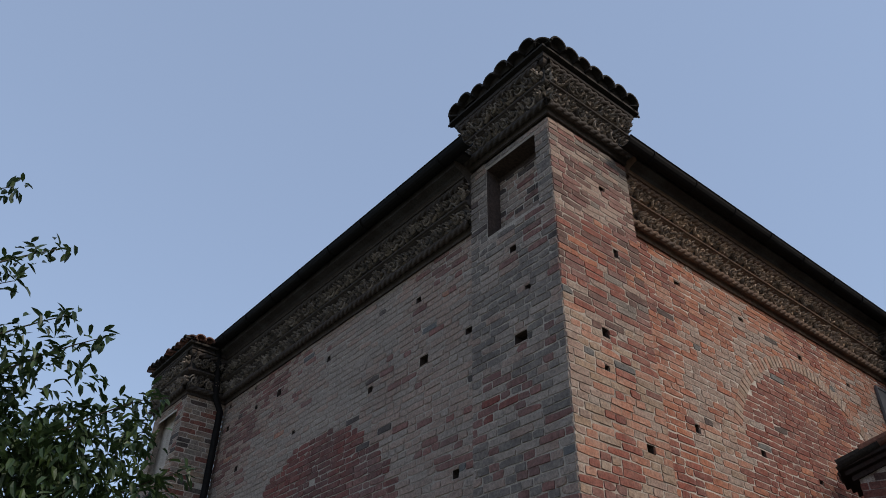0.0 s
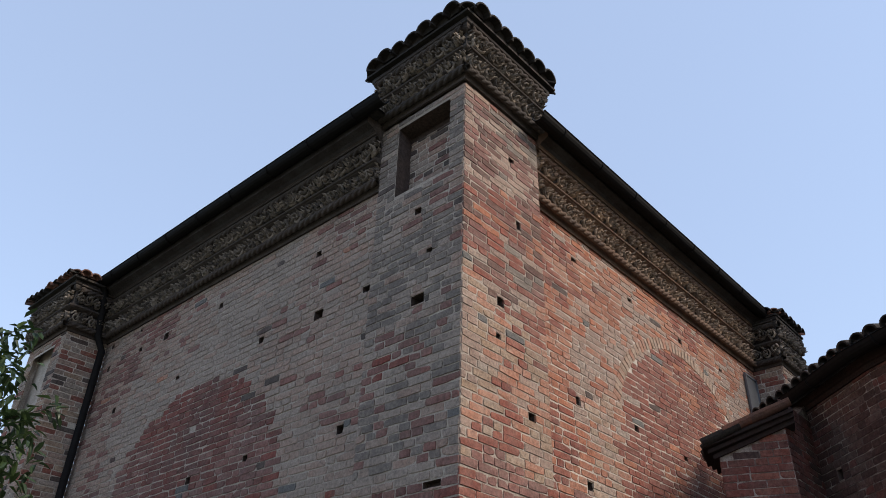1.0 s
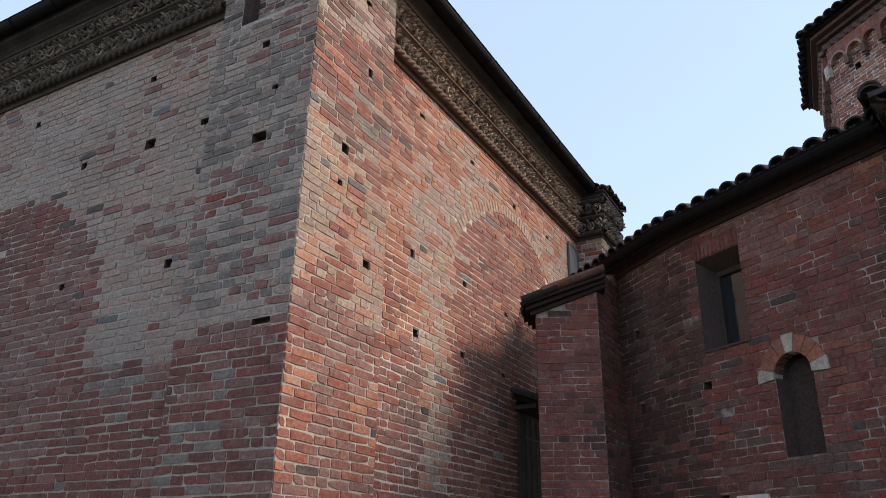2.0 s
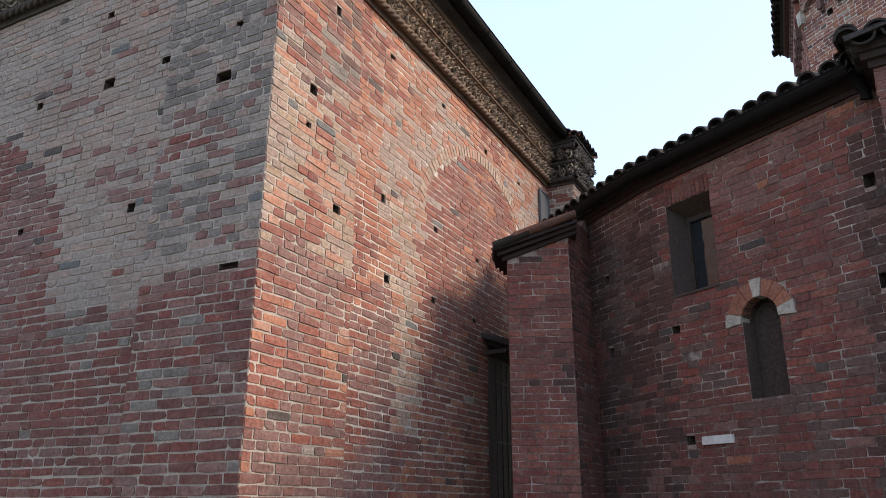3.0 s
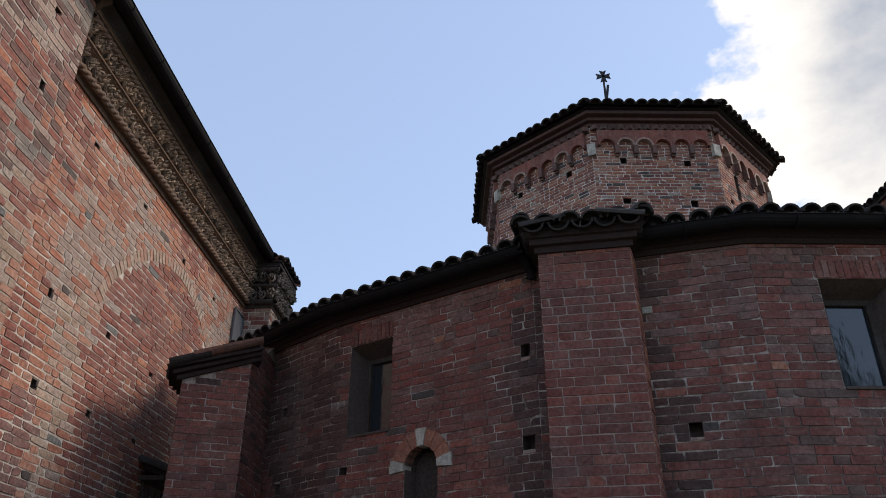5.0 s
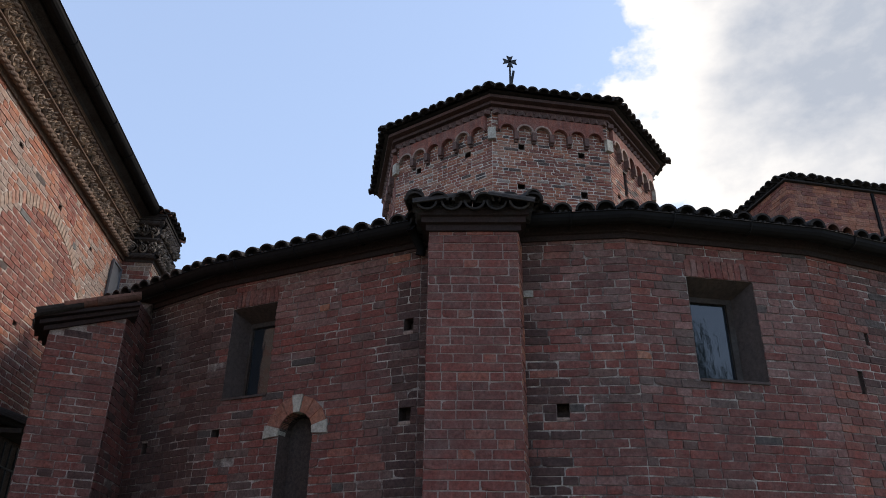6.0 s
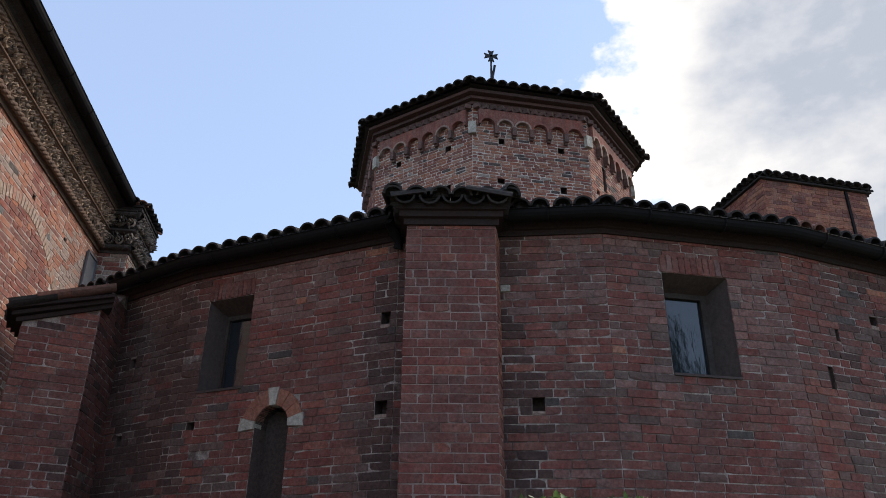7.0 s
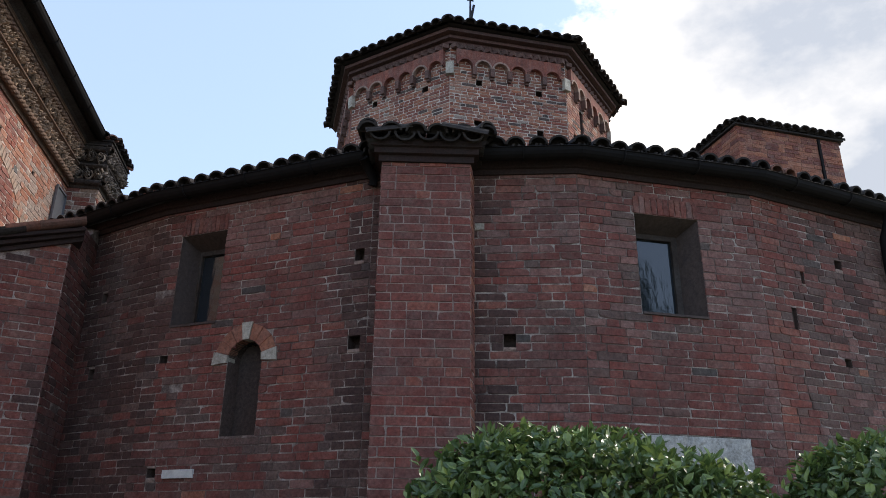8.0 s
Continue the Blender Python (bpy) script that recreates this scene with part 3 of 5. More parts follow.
holes_ps = [hole(x - XC, z, *s) for x, z, *s in ((4.82, 6.65), (4.91, 5.90, 0.07, 0.09), (4.61, 4.92, 0.10, 0.08), (5.02, 3.97, 0.11, 0.09), (4.57, 4.57, 0.07, 0.05))]


def soft(u, z, s=1.0, k=0.0):
    return noise.noise(Vector((u * s, z * s, 3.7 + k)))


def blend(r, f, *kinds):
    """Neighbouring bricks take neighbouring tones: a slow field picks along the list, with some scatter."""
    x = 0.5 + 0.95 * f + r.gauss(0, 0.21)
    return kinds[max(0, min(len(kinds) - 1, int(x * len(kinds))))]


def pick_west(u, z, r):
    y, w = YE - u, soft(u, z, 0.8)
    dome = math.hypot((y - 7.75) / 1.75, (z - 3.45) / 1.65)
    if r.random() < 0.018:
        return chance(r, ("dark", 2), ("blue", 1), ("salmon", 1), ("red", 1))
    if z < 3.5:
        dome = abs(y - 7.75) / 1.72
    if dome + 0.07 * w + r.uniform(-0.02, 0.02) < 1.0:
        return blend(r, soft(u, z, 0.7, 3), "maroon", "maroon", "maroon", "purple", "purple")
    if z < 3.06 + 0.12 * w:
        return blend(r, soft(u, z, 0.9, 3), "dusky", "purple", "maroon", "maroon", "maroon", "purple")
    return blend(r, soft(u, z, 0.75, 5), "grey", "grey", "umber", "grey", "umber", "umber", "umber", "purple")


def pick_pier_w(u, z, r):
    w = soft(u, z, 1.1, 2)
    if r.random() < 0.025:
        return chance(r, ("dark", 2), ("blue", 1), ("buff", 1))
    if z < 3.28 + 0.12 * w:
        return blend(r, w, "maroon", "purple", "maroon", "maroon", "dusky")
    if z < 5.0 and abs(u - 0.28) < 0.22 and soft(u, z, 1.6, 5) > 0.05:
        return chance(r, ("purple", 2), ("maroon", 1), ("grey", 2))
    return blend(r, soft(u, z, 1.0, 8), "dusky", "dusky", "grey", "dusky", "umber", "dusky", "purple", "grey")


def pick_pier_s(u, z, r):
    w = soft(u, z, 1.2, 4)
    if r.random() < 0.025:
        return chance(r, ("dark", 1), ("blue", 1), ("grey", 2))
    if z < 3.45 + 0.3 * w:
        return blend(r, soft(u, z, 0.9, 7), "purple", "red", "red", "orange", "salmon")
    if z < 5.05 + 0.4 * w:
        return blend(r, soft(u, z, 1.0, 1), "umber", "umber", "buff", "salmon", "salmon", "buff", "red")
    if z > 6.2 + 0.4 * w:
        return blend(r, soft(u, z, 0.9, 6), "dusky", "smoky", "purple", "umber", "smoky", "purple")
    return blend(r, soft(u, z, 0.9, 6), "dusky", "smoky", "umber", "red", "purple", "red", "orange", "smoky")


ARCH_X, ARCH_Z, ARCH_R = 8.42, 4.06, 1.73


def pick_south(u, z, r):
    x, w = PR + u, soft(u, z, 1.1, 6)
    d = math.hypot(x - ARCH_X, z - ARCH_Z)
    if r.random() < 0.018:
        return chance(r, ("dark", 1), ("blue", 1), ("grey", 2))
    if (z > ARCH_Z and d < ARCH_R) or (z <= ARCH_Z and abs(x - ARCH_X) < ARCH_R and x > 6.75):
        return blend(r, soft(u, z, 0.8, 2), "red", "red", "red", "red", "orange", "red")
    if 6.22 + 0.2 * w < x < 6.78 and 2.2 < z < 4.75:
        return chance(r, ("salmon", 3), ("buff", 2), ("limed", 2.5), ("umber", 1), ("orange", 1))
    if 6.78 < x < 8.0 and abs(z - 4.22 - 0.05 * (x - 6.8)) < 0.10 and r.random() < 0.6:
        return chance(r, ("limed", 2), ("buff", 2), ("grey", 2), ("umber", 2))
    if 5.4 < x < 5.95 and 3.6 < z < 5.3 + w:
        return blend(r, w, "red", "orange", "orange", "salmon")
    if z < 3.7 + 0.3 * w:
        return blend(r, soft(u, z, 0.8, 4), "purple", "red", "red", "orange", "salmon")
    return blend(r, soft(u, z, 0.8, 9), "umber", "salmon", "orange", "orange", "salmon", "red", "red")


def wall(name, face, u0, u1, z0, z1, holes, pick, parent, label, mortar="mortar", thick=0.35, near=None, inset=0.003, **kw):
    bd = Build()
    panel(bd, face, u0 + inset, u1 - inset, z0, z1, holes, thick)
    ob = part(name, bd.mesh(name, [M[mortar], M["shaded_recess"]]), parent, label)
    lay(face, u0, u1, kw.pop("zb", z0), z1, pick, ob, holes, near=near, **kw)
    return ob


wall("wall_west", west, 0, west.len, 0, Z_COR + 0.02, holes_w, pick_west, church, "weathered grey and umber brick wall with putlog holes", mortar="mortar_old", near=(4.2, 5.87, 3.2, 6.4), zb=0.0, seed=21, thick=0.5)
wall("pier_west_face", pier_w, 0, pier_w.len, 0, 7.22, holes_pw, pick_pier_w, church, "sooty brick pier face with a sunk panel", mortar="mortar_old", near=(0, 1.2, 2.3, 5.2), seed=22, thick=0.4)
wall("wall_south", south, 0, south.len, 0, Z_COR + 0.02, holes_s, pick_south, church, "warm red and salmon brick wall with a blind arch", near=(0, 1.8, 3.0, 5.8), seed=23, thick=0.5,
     skip=lambda u, z: z > ARCH_Z and ARCH_R + 0.05 < math.hypot(PR + u - ARCH_X, z - ARCH_Z) < ARCH_R + 0.13 and PR + u > 6.68)
wall("pier_south_face", pier_s, 0, pier_s.len, 0, 7.22, holes_ps, pick_pier_s, church, "red, buff and salmon brick pier face", mortar="mortar_old", near=(0, 1.2, 2.3, 5.2), seed=24, thick=0.15)
# returns of the corner pier and the inside of its sunk panel
wall("pier_return_west", Face((XW + 0.1, PL), (XC, PL)), 0, 0.16, 0, 7.22, (), pick_pier_w, church, "", seed=25, thick=0.1)
wall("pier_return_south", Face((PR, YC), (PR, YW + 0.1)), 0, 0.24, 0, 7.22, (), pick_pier_s, church, "", seed=26, thick=0.1)
nf = Face((XC + 0.192, 4.60), (XC + 0.192, 3.87))
wall("panel_back", nf, 0, nf.len, 6.22, 7.04, (), lambda u, z, r: chance(r, ("grey", 3), ("dark", 2), ("umber", 2), ("purple", 1)), church, "sunk brick panel", mortar="mortar", seed=27, thick=0.02)

# blind arch of upright bricks over the filled opening
arch = thing("blind_arch", "pale brick blind arch set flush in the red wall", "arch")
r = random.Random(5)
nv = 58
for i in range(nv):
    a = math.pi * (0.04 + 0.84 * (i + 0.5) / nv)
    p = south.spot(ARCH_X - PR + (ARCH_R + 0.09) * math.cos(a), ARCH_Z + (ARCH_R + 0.09) * math.sin(a), 0.0125 + r.uniform(-0.002, 0.002)) @ Matrix.Rotation(a, 4, "Z")
    ob = new("brick", brick_mesh(chance(r, ("limed", 8), ("buff", 1), ("salmon", 1)), 0.145, 0.068))
    ob.parent, ob.matrix_basis = arch, p

# piers at the far ends
def pick_far(u, z, r):
    return chance(r, ("umber", 3), ("grey", 2), ("buff", 1.6), ("red", 1.6), ("dark", 0.6))


FW, FS, XR = 3.53, 3.385, 11.78
far_w = [(4.4, 11.95), (FW, 11.95), (FW, YE), (XW, YE)]
far_s = [(XE, YW), (XE, FS), (XR, FS), (XR, YW + 0.3)]
for nm, pts, sd in (("far_pier_west", far_w, 31), ("far_pier_south", far_s, 35)):
    for k in range(3):
        f = Face(pts[k], pts[k + 1])
        hs = [(0.25, 0.95, 5.3, 6.3, 0.16)] if (nm == "far_pier_west" and k == 1) else []
        wall(nm + "_face", f, 0, f.len, 0, 6.5, hs, pick_far, church, "", seed=sd + k, thick=0.12, zb=3.0)

# back and top of the transept
core = Build()
core.box(Matrix.Translation((8.3, 8.0, 3.4)), 7.0, 7.0, 6.8)
part("inner_core", core.mesh("inner_core", [M["umber"]]), church)

# ---- cornices ----
COR = [(0, 6.46), (0.03, 6.46), (0.035, 6.50), (0.05, 6.52), (0.05, 6.77), (0.085, 6.775), (0.12, 6.79), (0.135, 6.805), (0.135, 6.83), (0.10, 6.845), (0.085, 6.86), (0.08, 7.06),
       (0.12, 7.09), (0.135, 7.12), (0.15, 7.125), (0.16, 7.15), (0.19, 7.165), (0.22, 7.19), (0.30, 7.22), (0.30, 7.30), (0, 7.30)]


PCOR = COR[:12] + [(0.12, 7.09), (0.135, 7.12), (0.135, 7.14), (0.155, 7.155), (0.155, 7.21), (0, 7.21)]


def cornice(name, path, runs, z=0.0, k_out=1.0, prof=None, mat="terracotta", label="", seed=1):
    """Moulded terracotta cornice: swept profile, two friezes in relief and two rope mouldings on each straight run."""
    top = thing(name, label, "cornice")
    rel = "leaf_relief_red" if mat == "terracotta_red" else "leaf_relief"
    bd = Build()
    # frieze backs and top mouldings darkened: recess and eave shade put into the colour
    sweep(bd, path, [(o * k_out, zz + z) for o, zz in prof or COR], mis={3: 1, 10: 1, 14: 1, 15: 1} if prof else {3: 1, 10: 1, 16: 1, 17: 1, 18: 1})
    part("moulding", bd.mesh("moulding", [M[mat], M["cornice_shade"]]), top)
    for k, (f, u0, u1) in enumerate(runs):
        rp = Build()
        rope(rp, f.at(u0, 6.545 + z, 0.07 * k_out + 0.016), f.at(u1, 6.545 + z, 0.07 * k_out + 0.016), 0.04, pitch=0.1)
        rope(rp, f.at(u0, 7.085 + z, 0.115 * k_out + 0.02), f.at(u1, 7.085 + z, 0.115 * k_out + 0.02), 0.04, pitch=0.1)
        for bz, bo, br in ((6.815, 0.135, 0.016), (7.145, 0.165, 0.014)):
            tube(rp, [f.at(u0, bz + z, bo * k_out), f.at(u1, bz + z, bo * k_out)], br, 8)
        part("rope_moulding", rp.mesh("rope_moulding", [M[mat]]), top)
        frieze(top, f, u0, u1, 6.675 + z, 0.05 * k_out, 0.235, seed + k, rel)
        frieze(top, f, u0, u1, 6.955 + z, 0.08 * k_out, 0.225, seed + 50 + k, rel)
    return top


# west run in the darker terracotta, south run in the redder, paler one
cornice("cornice", [(XW, YE - 0.05), (XW, PL)], [(west, 0.08, west.len)], label="dark terracotta cornice with scrollwork friezes and rope mouldings", seed=3)
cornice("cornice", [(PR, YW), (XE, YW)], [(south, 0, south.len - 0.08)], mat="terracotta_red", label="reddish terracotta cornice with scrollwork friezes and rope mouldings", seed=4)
blk = [(XW + 0.5, PL), (XC, PL), (XC, YC), (PR, YC), (PR, YW + 0.5)]
cornice("pier_cornice", blk, [(pier_w, -0.05, pier_w.len + 0.06), (pier_s, -0.06, pier_s.len + 0.05), (Face(blk[0], blk[1]), 0.3, 0.56), (Face(blk[3], blk[4]), 0, 0.3)], z=0.79, k_out=0.85, prof=PCOR,
        label="dark terracotta cornice crowning the corner pier", seed=6)
cornice("pier_cornice", far_w, [(Face(far_w[k], far_w[k + 1]), -0.05, Face(far_w[k], far_w[k + 1]).len + 0.05) for k in (1, 2)], k_out=0.9, prof=PCOR, label="terracotta cornice on the far corner pier", seed=9)
cornice("pier_cornice", far_s, [(Face(far_s[k], far_s[k + 1]), -0.05, Face(far_s[k], far_s[k + 1]).len + 0.05) for k in (0, 1)], k_out=0.72, prof=PCOR, label="terracotta cornice on the far corner pier", seed=12)


def gutter(path, z, rad=0.075, label="", name="gutter"):
    """Half-round metal gutter with a rolled lip and brackets."""
    bd = Build()
    prof = [(rad * math.cos(a) * 1.0, z + rad * math.sin(a)) for a in [math.pi + math.pi * k / 8 for k in range(9)]]
    inner = [(o * 0.9, (zz - z) * 0.9 + z) for o, zz in reversed(prof)]
    lip = [(rad + 0.012, z + 0.006), (rad, z + 0.016), (rad * 0.9, z + 0.008)]
    sweep(bd, path, prof + lip + inner[1:], ring=True)
    g = thing(name, label, "gutter")
    part("trough", bd.mesh("trough", [M["metal"]]), g)
    for a, b in zip(path[:-1], path[1:]):
        f = Face(a, b)
        for i in range(int(f.len / 0.75)):
            st = Build()
            tube(st, [f.at(0.4 + i * 0.75, z + (rad + 0.006) * math.sin(t_), (rad + 0.006) * math.cos(t_)) for t_ in [math.pi + math.pi * k / 8 for k in range(9)]], 0.008, 5)
            part("bracket", st.mesh("bracket", [M["metal"]]), g)
    return g


gutter([(XW - 0.375, YE - 0.1), (XW - 0.375, PL - 0.30)], 7.345, 0.085, "dark metal gutter along the transept eave")
gutter([(PR - 0.28, YW - 0.375), (XE - 0.05, YW - 0.375)], 7.30, 0.085, "dark metal gutter along the transept eave")

# transept roof: two slopes up to a ridge, hipped, with eave boards darkened for shade
roof = thing("transept_roof", "dark clay tile roof over the transept", "roof")
rb = Build()
E = [(4.5, 11.9), (XW - 0.36, YE), (XW - 0.36, PL - 0.14), (XC - 0.13, PL - 0.14), (XC - 0.13, PL + 0.03), (5.1, PL + 0.03), (PR + 0.03, 4.7), (PR + 0.03, YC - 0.13), (PR - 0.17, YC - 0.13), (PR - 0.17, YW - 0.36), (XE - 0.03, YW - 0.36), (12.0, 4.5), (12.0, 11.9)]
apex = (8.1, 7.8, 8.25)
for k in range(len(E)):
    a, b = E[k], E[(k + 1) % len(E)]
    rb.add([(*a, 7.34), (*b, 7.34), apex], [(0, 1, 2)], 0)
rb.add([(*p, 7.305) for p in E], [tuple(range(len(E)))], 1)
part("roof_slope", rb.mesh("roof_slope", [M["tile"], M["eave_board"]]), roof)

# downpipe in the angle by the far west pier
dp = Build()
tube(dp, [(XW - 0.36, YE - 0.16, 7.24), (XW - 0.30, YE - 0.12, 7.1), (XW - 0.22, YE - 0.10, 6.5), (XW - 0.10, YE - 0.09, 6.3), (XW - 0.08, YE - 0.09, 0.1)], 0.05, 10)
tagged(new("downpipe", dp.mesh("downpipe", [M["metal"]], True)), "dark metal downpipe in the angle of the wall", "downpipe")


def hip_cap(name, pts, z, label, over=0.23, slope=0.30, step=0.16, sides=(0, 1, 2, 3), mixed=0.0, seed=1):
    """A small hipped tile roof over a pier: solid core, tiles along the eaves, ridge tiles on the hips."""
    top = thing(name, label, "roof")
    e = mitred(pts, over - 0.04, True)
    cx, cy = sum(p[0] for p in pts) / len(pts), sum(p[1] for p in pts) / len(pts)
    bd = Build()
    n = len(e)
    run = min(Face(e[k], e[(k + 1) % n]).n.dot(Vector((e[k][0] - cx, e[k][1] - cy, 0))) for k in range(n))
    top_z = z + run * math.tan(slope)
    for k in range(n):
        a, b = e[k], e[(k + 1) % n]
        bd.add([(*a, z + 0.03), (*b, z + 0.03), (cx, cy, top_z + 0.03)], [(0, 1, 2)])
        bd.quad((*a, z), (*b, z), (*b, z + 0.03), (*a, z + 0.03))
    bd.add([(*p, z) for p in e], [tuple(reversed(range(n)))])
    part("roof_core", bd.mesh("roof_core", [M["tile"]]), top)
    ee = mitred(pts, over, True)
    for k in sides:
        tile_edge(top, ee[k], ee[(k + 1) % n], z + 0.02, slope, step, "tile", 0.03, 2 if run > 0.5 else 1, mixed=mixed, seed=seed + k, covers_only=True, hip=1.0, r0=step * 0.56)
    for k in range(n):
        if k in sides or (k - 1) % n in sides:
            a = Vector((*ee[k], z + 0.05))
            d = (Vector((cx, cy, top_z + 0.05)) - a)
            m = d.to_track_quat("Y", "Z").to_matrix().to_4x4()
            for j in range(max(1, int(d.length / 0.34))):
                q = m.copy()
                q.translation = a + d.normalized() * (j * 0.33 + 0.06) - Vector((0, 0, 0.02))
                ob = new("ridge_tile", tile_mesh("tile_red" if mixed and j == 0 else "tile", 0.095, 1))
                ob.parent, ob.matrix_basis = top, q
    return top


hip_cap("pier_roof", [(XC, PL), (XC, YC), (PR, YC), (PR, PL)], 8.02, "dark half-round tile roof crowning the corner pier", seed=40, over=0.22, slope=0.17, step=0.205)
hip_cap("pier_roof", [(FW, 11.95), (FW, YE), (4.6, YE), (4.6, 11.95)], 7.215, "weathered red tile roof on the far pier", mixed=0.35, seed=45, over=0.24, slope=0.12)
hip_cap("pier_roof", [(XE, 4.4), (XE, FS), (XR, FS), (XR, 4.4)], 7.215, "weathered tile roof on the far pier", mixed=0.15, seed=50, over=0.17, slope=0.12)

# upper body of the corner pier behind its cornice
pb = Build()
pb.box(Matrix.Translation(((XC + PR) / 2 + 0.05, (PL + YC) / 2 + 0.05, 7.62)), PR - XC - 0.02, PL - YC - 0.02, 0.86)
part("pier_core", pb.mesh("pier_core", [M["umber"]]), church)

# small boarded hatch at the far end of the south wall
hb = Build()
hf = Face((10.42, YW), (10.95, YW))
hb.box(hf.spot(0.27, 5.98, 0.02), 0.36, 0.62, 0.03)
hatch = thing("wall_hatch", "grey zinc sheet hatch beside the far pier", "hatch")
part("sheet", hb.mesh("sheet", [M["zinc"]]), hatch)
hr = Build()
for u, z, w, h in ((0.27, 6.29, 0.40, 0.03), (0.27, 5.67, 0.40, 0.03), (0.08, 5.98, 0.03, 0.6), (0.46, 5.98, 0.03, 0.6)):
    hr.box(hf.spot(u, z, 0.035), w, h, 0.03)
part("frame", hr.mesh("frame", [M["zinc"]]), hatch)

# ---- apse: low many-sided body with pilaster, windows and tiled roof ----
V = [(8.95, 2.98), (7.78, 1.62), (6.5, -0.46), (6.08, -2.3), (6.22, -4.1), (6.75, -6.0), (7.7, -7.7)]
AF = [Face(V[k], V[k + 1]) for k in range(6)]
Z_AP = 4.88
apse = thing("apse", "low polygonal apse of dark red brick", "church")
a_holes = [
    [hole(0.95, 4.02, 0.09, 0.1), hole(0.95, 3.19, 0.09, 0.1), hole(0.93, 2.14, 0.09, 0.09)],
    [hole(2.33, 4.05, 0.12, 0.12), hole(2.32, 3.23, 0.12, 0.12), hole(0.22, 3.23, 0.11, 0.1), hole(0.27, 2.17, 0.1, 0.09),
     (0.24, 0.80, 3.57, 4.52, 0.30), (0.99, 1.37, 2.47, 3.16, 0.22, (2,))],
    [hole(1.24, 3.23, 0.13, 0.12)],
    [(0.55, 1.20, 3.52, 4.47, 0.30), (0.42, 1.46, 1.7, 2.46, 0.03)],
    [hole(1.09, 4.26, 0.10, 0.1), hole(0.55, 4.05, 0.06, 0.16, 0.05), hole(0.36, 3.60, 0.07, 0.2, 0.04), hole(0.98, 3.23, 0.11, 0.1)],
    []]


def pick_apse(k):
    def pick(u, z, r):
        w = soft(u + 7 * k, z, 0.9, 9)
        v = soft((u + 7 * k) * 3.0, z * 0.6, 0.9, 4)
        if k in (1, 2, 3, 4) and r.random() < 0.035:
            return chance(r, ("dark", 2), ("red", 3), ("smoky", 1), ("orange", 1))
        # run-down soot beside the pilaster, darker bricks in the inner angle, smoky patches by the windows
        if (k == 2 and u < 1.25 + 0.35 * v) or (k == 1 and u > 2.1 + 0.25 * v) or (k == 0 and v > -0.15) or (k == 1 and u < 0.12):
            return chance(r, ("soot_shade", 7), ("smoky", 2), ("maroon", 1))
        if k == 3 and 0.0 < u < 0.55 + 0.2 * w and z > 3.1 + 0.3 * w:
            return blend(r, v, "smoky", "maroon", "smoky", "purple", "maroon")
        if k == 4 and u < 0.35 + 0.15 * w:
            return blend(r, w, "smoky", "maroon", "red", "maroon", "red", "maroon")
        if k == 4 and u > 0.45:
            return blend(r, v, "smoky", "purple", "maroon", "smoky", "maroon", "soot_shade")
        if k == 1 and 0.75 < u < 2.2 and 2.5 < z < 3.4 + 0.2 * w:
            return blend(r, w, "maroon", "maroon", "red", "maroon", "smoky")
        return blend(r, w, "smoky", "maroon", "maroon", "maroon", "maroon", "maroon", "purple")
    return pick


near_of = {1: (0.0, 2.6, 2.4, 4.3), 2: (0.7, 1.9, 2.4, 4.4), 3: (0.0, 1.8, 2.5, 4.3), 4: (0.0, 1.2, 2.5, 4.4)}
ARU, ARZ, ARR = 1.18, 3.16, 0.19
for k, f in enumerate(AF):
    arch_skip = (lambda u, z: z > ARZ - 0.03 and math.hypot(u - ARU, z - ARZ) < ARR + 0.09) if k == 1 else None
    hs = [h for h in a_holes[k]]
    if k == 1:
        # round head of the small window, cut as stepped strips
        steps = 16
        for s in range(steps):
            za, zb = ARZ + ARR * s / steps, ARZ + ARR * (s + 1) / steps
            w = math.sqrt(max(0.0, ARR ** 2 - ((za + zb) / 2 - ARZ) ** 2))
            hs.append((ARU - w, ARU + w, za, zb, 0.22, (0, 2)))
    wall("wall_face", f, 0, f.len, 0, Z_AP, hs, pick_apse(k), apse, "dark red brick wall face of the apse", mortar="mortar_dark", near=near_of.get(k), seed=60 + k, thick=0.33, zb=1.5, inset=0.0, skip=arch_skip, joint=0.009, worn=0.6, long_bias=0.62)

# stepped brick band under the eave, its shade in the colour; gutter, roof
band = Build()
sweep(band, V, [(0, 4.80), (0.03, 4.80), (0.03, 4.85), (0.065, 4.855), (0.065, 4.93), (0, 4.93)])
part("eave_band", band.mesh("eave_band", [M["shaded_brick"]]), apse, "stepped brick eave band darkened with eave shade")
GP = mitred(V, 0.19)
gutter(GP[:3] + [((GP[2][0] * 0.999), GP[2][1] - 0.001)], 4.95, 0.08, "dark metal gutter along the apse eave")
gutter([(GP[2][0] - 0.22, GP[2][1] - 1.0)] + GP[3:], 4.95, 0.08, "dark metal gutter along the apse eave")

aroof = thing("apse_roof", "dark half-round clay tile roof of the apse", "roof")
RB = Build()
ridge = [(11.5, 2.6), (10.0, 0.9), (9.3, -0.6), (9.2, -2.4), (9.3, -4.0), (10.0, -5.2), (11.2, -6.2)]
EV = mitred(V, 0.12)
for k in range(6):
    a, b, c, d = EV[k], EV[k + 1], ridge[k + 1], ridge[k]
    RB.quad((*a, 4.97), (*b, 4.97), (*c, 5.85), (*d, 5.85))
    RB.quad((*b, 4.93), (*a, 4.93), (*d, 5.78), (*c, 5.78))
    RB.quad((*a, 4.93), (*b, 4.93), (*b, 4.97), (*a, 4.97))
